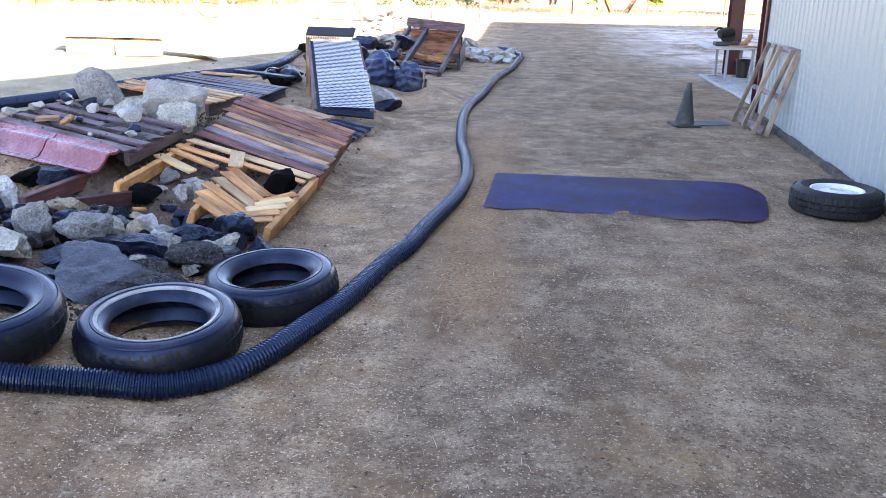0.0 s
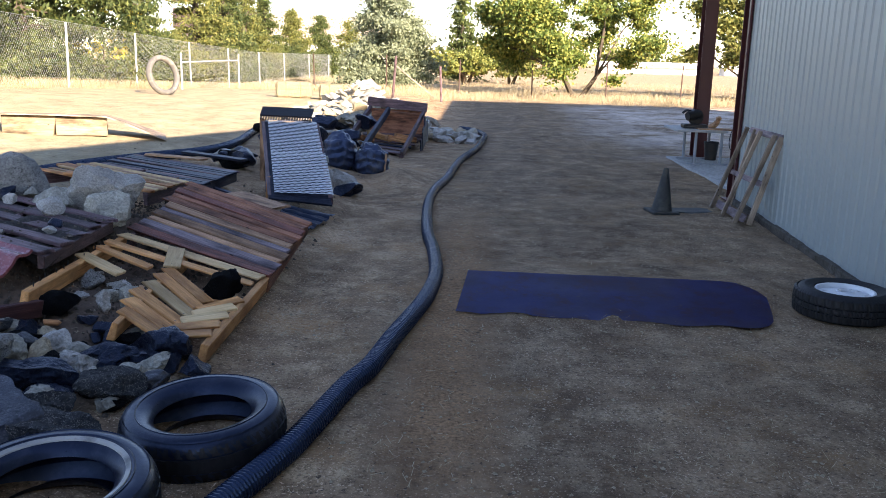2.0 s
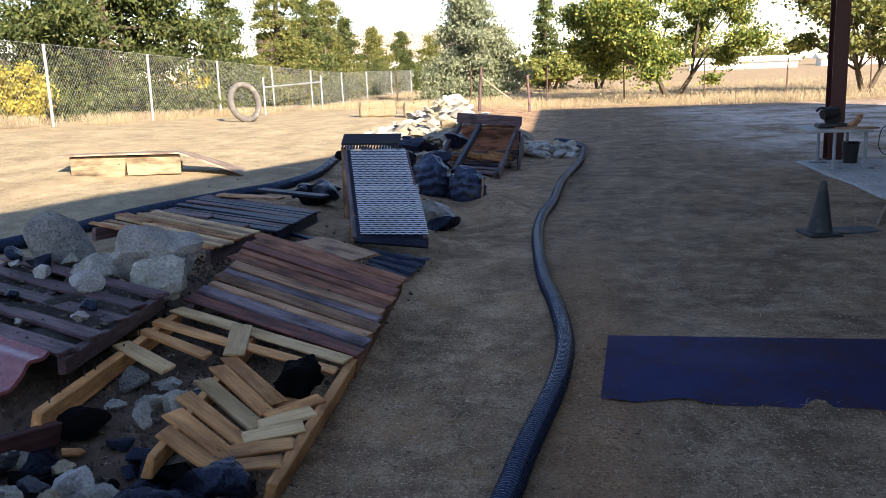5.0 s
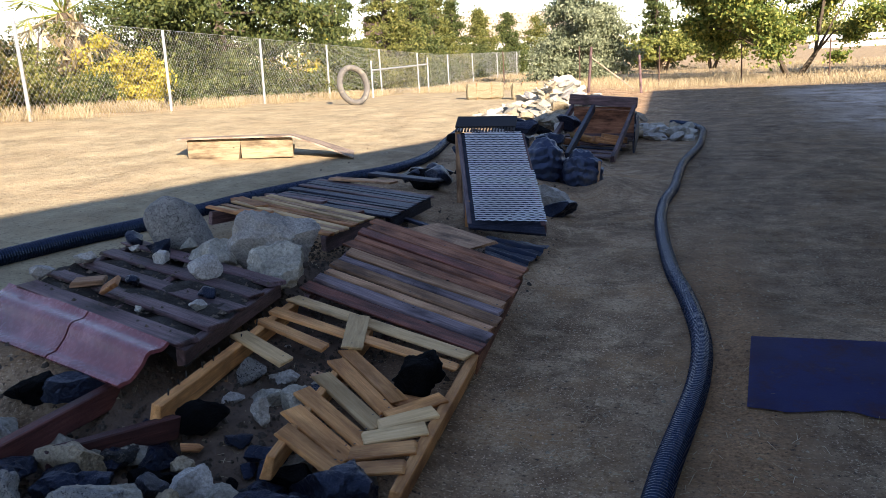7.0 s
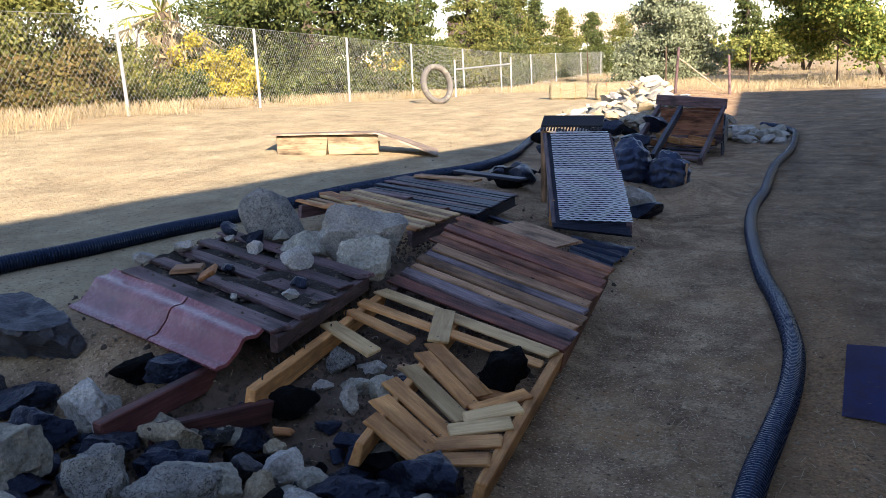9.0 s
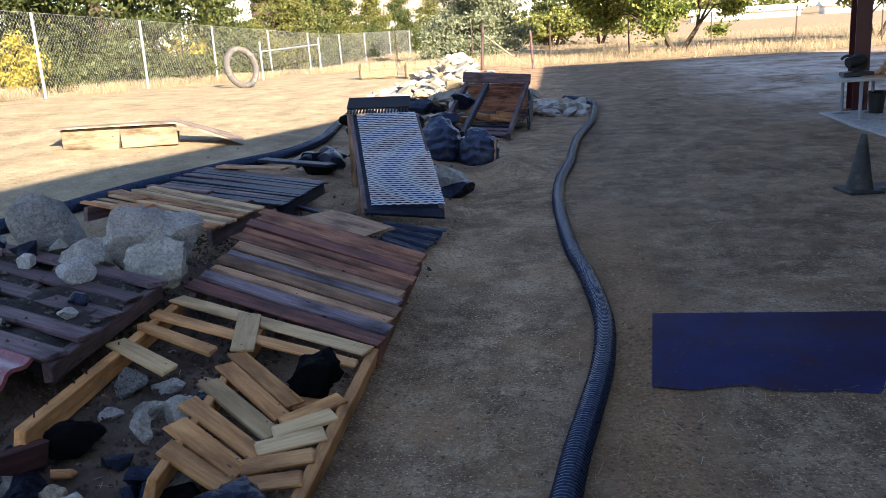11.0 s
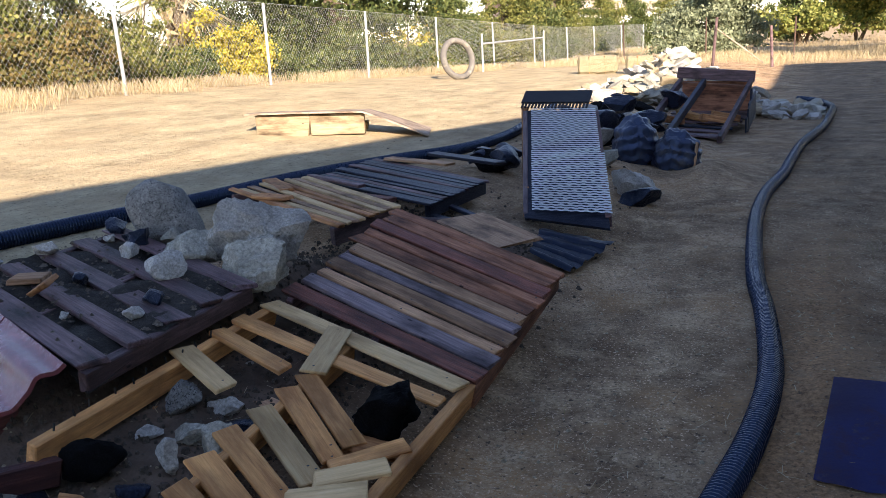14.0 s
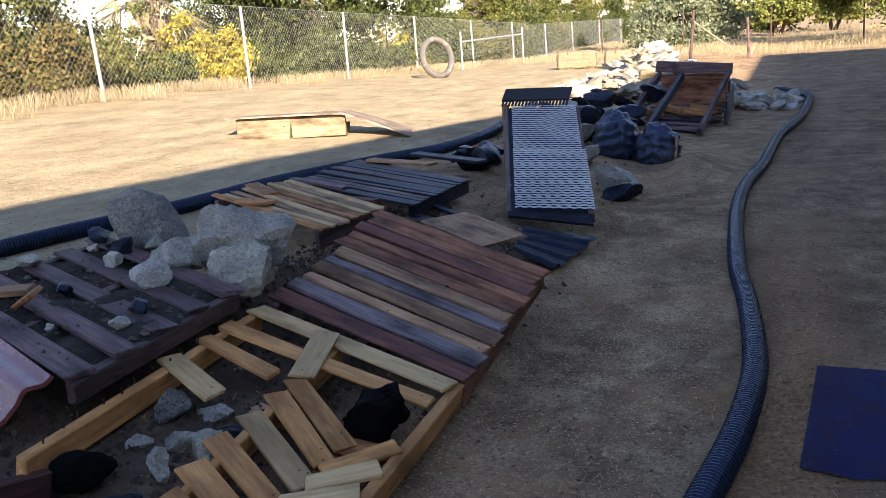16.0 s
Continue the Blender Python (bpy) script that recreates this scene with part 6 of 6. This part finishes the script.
conifer(-0.6, 60.0, 6.5, 1.9, L_DARK, "dark green conifer beyond the cedar", 10, 10000, 0.11)
conifer(-13.0, 26.0, 8.5, 3.7, L_DARK, "large dense dark green evergreen behind the fence", 13, 110000, 0.07, 0.5)
broad_tree("autumn_tree", -11.6, 28.2, 3.4, 1.0, L_YELLOW, "slender yellow-leaved branch beside the evergreen", 15, 1500, 0.09, 0.03, 0.62, 1)
for k, (x, y, h, s) in enumerate(((-12.9, 35.2, 6.6, 1.5), (-12.8, 41.6, 7.6, 1.8), (-12.8, 46.0, 7.0, 1.6), (-12.7, 49.6, 7.2, 1.6), (-12.6, 54.0, 5.0, 1.6), (-12.2, 60.0, 4.6, 1.7), (-11.6, 67.0, 4.6, 1.8), (-10.4, 74.0, 4.4, 2.0))):
    conifer(x, y, h, s * 1.3, (L_DARK, L_OLIVE)[k % 2], "dark green conifer in a row behind the fence", 40 + k, 24000, 0.07, 0.8)
SHRUBS = (
    (-12.0, 19.3, 1.85, 0.9, L_YELLOW, "bright yellow autumn shrub behind the fence"), (-11.5, 17.3, 0.85, 0.85, L_DARK, "dark round shrub behind the fence"),
    (-11.6, 14.3, 1.5, 0.9, L_RED, "rusty red autumn shrub behind the fence"), (-12.1, 16.3, 2.4, 1.0, L_OLIVE, "tall green and yellow shrub behind the fence"),
    (-12.8, 14.2, 4.8, 1.7, L_OLIVE, "tall green shrub behind the fence"), (-11.3, 13.0, 1.1, 0.9, L_RED, "olive shrub behind the fence"),
    (-12.6, 21.4, 1.3, 0.9, L_DARK, "low dark shrub behind the fence"), (-12.0, 30.6, 1.0, 1.0, L_OLIVE, "olive shrub behind the fence"),
    (-12.0, 34.0, 1.8, 1.6, L_DARK, "dense dark shrub behind the fence"), (-12.0, 37.6, 1.9, 1.7, L_OLIVE, "olive shrub behind the fence"),
    (-12.0, 41.5, 2.0, 1.9, L_DARK, "dense dark shrub behind the fence"), (-12.0, 45.6, 2.2, 2.0, L_DARK, "dense dark shrub behind the fence"),
    (-11.8, 50.0, 2.3, 2.1, L_OLIVE, "olive shrub behind the fence"), (-11.8, 55.0, 2.4, 2.3, L_DARK, "dense dark shrub behind the fence"),
    (-11.6, 61.0, 2.4, 2.5, L_DARK, "dense dark shrub behind the fence"), (-12.2, 10.2, 3.2, 1.6, L_OLIVE, "tall green shrub behind the fence"))
for k, (x, y, h, s, mt, lb) in enumerate(SHRUBS):
    shrub(x, y, h, s, mt, lb, 70 + k, int(9000 + 9000 * s) * (3 if h > 3 else 1), 0.055)
for k, (x, y, h) in enumerate(((-15.6, 13.0, 3.2), (-15.8, 18.0, 1.7), (-15.6, 25.0, 4.2), (-15.4, 35.0, 1.4), (-15.2, 43.0, 2.6), (-15.0, 50.0, 3.0))):
    shrub(x, y, h, 2.3, (L_DARK, L_OLIVE)[k % 2], "tall dark hedge shrub behind the fence row", 120 + k, 20000, 0.07)
palm(-13.0, 19.1, 2.2)


# ---- far buildings ----
def far_house(x, y, w, d, h, wall_mat, roof_mat, label, turn=0, windows=3):
    ob = thing("house", pose(x, y, ground_z(x, y), 0, 0, turn), label, "house", "far buildings")
    m = ob.matrix_basis.copy()
    part("wall", box_bm(w, d, h, 0, (0, 0, h / 2)), wall_mat, ob, m=m)
    bm = bmesh.new()
    e, r = 0.5, d * 0.28
    v = [bm.verts.new(p) for p in ((-w / 2 - e, -d / 2 - e, h - 0.1), (w / 2 + e, -d / 2 - e, h - 0.1), (w / 2 + e, d / 2 + e, h - 0.1), (-w / 2 - e, d / 2 + e, h - 0.1), (-w / 2 - e, 0, h + r), (w / 2 + e, 0, h + r))]
    for f in ((0, 1, 5, 4), (2, 3, 4, 5), (0, 4, 3), (1, 2, 5), (3, 2, 1, 0)):
        bm.faces.new([v[k] for k in f])
    part("roof", bm, roof_mat, ob, m=m)
    for k in range(windows):
        part("window", box_bm(1.0, 0.06, 1.0, 0.01, (-w / 2 + w * (k + 0.5) / windows, -d / 2 - 0.02, h * 0.55)), BLACKPL, ob, m=m)
    return ob


WHITEWASH = plain("white_wall_paint", (0.78, 0.78, 0.76), 0.7, 0, 1, 0.1)
ROOFTAN = plain("tan_roof", (0.42, 0.34, 0.26), 0.8, 0, 1, 0.2)
far_house(-14.5, 84.0, 12.0, 8.0, 3.0, WHITEWASH, ROOFTAN, "distant pale house with a tan gable roof", 12)
far_house(-16.5, 58.0, 5.0, 4.0, 3.2, W_GREY, W_DARK, "distant small dark shed behind the trees", 20, 1)
far_house(27.0, 135.0, 15.0, 2.4, 1.1, WHITEWASH, WHITEWASH, "distant long white farm building", -4, 0)
far_house(44.0, 138.0, 11.0, 2.4, 1.2, WHITEWASH, WHITEWASH, "distant long white farm building", 3, 0)
for k in range(22):
    rng = random.Random(900 + k)
    x, y = -60 + 8.5 * k + rng.uniform(-2, 2), 150 + rng.uniform(-15, 30)
    shrub(x, y, rng.uniform(3, 6), rng.uniform(4, 6), (L_OLIVE, L_DARK)[k % 2], "hazy distant tree on the horizon", 900 + k, 1200, 0.5)
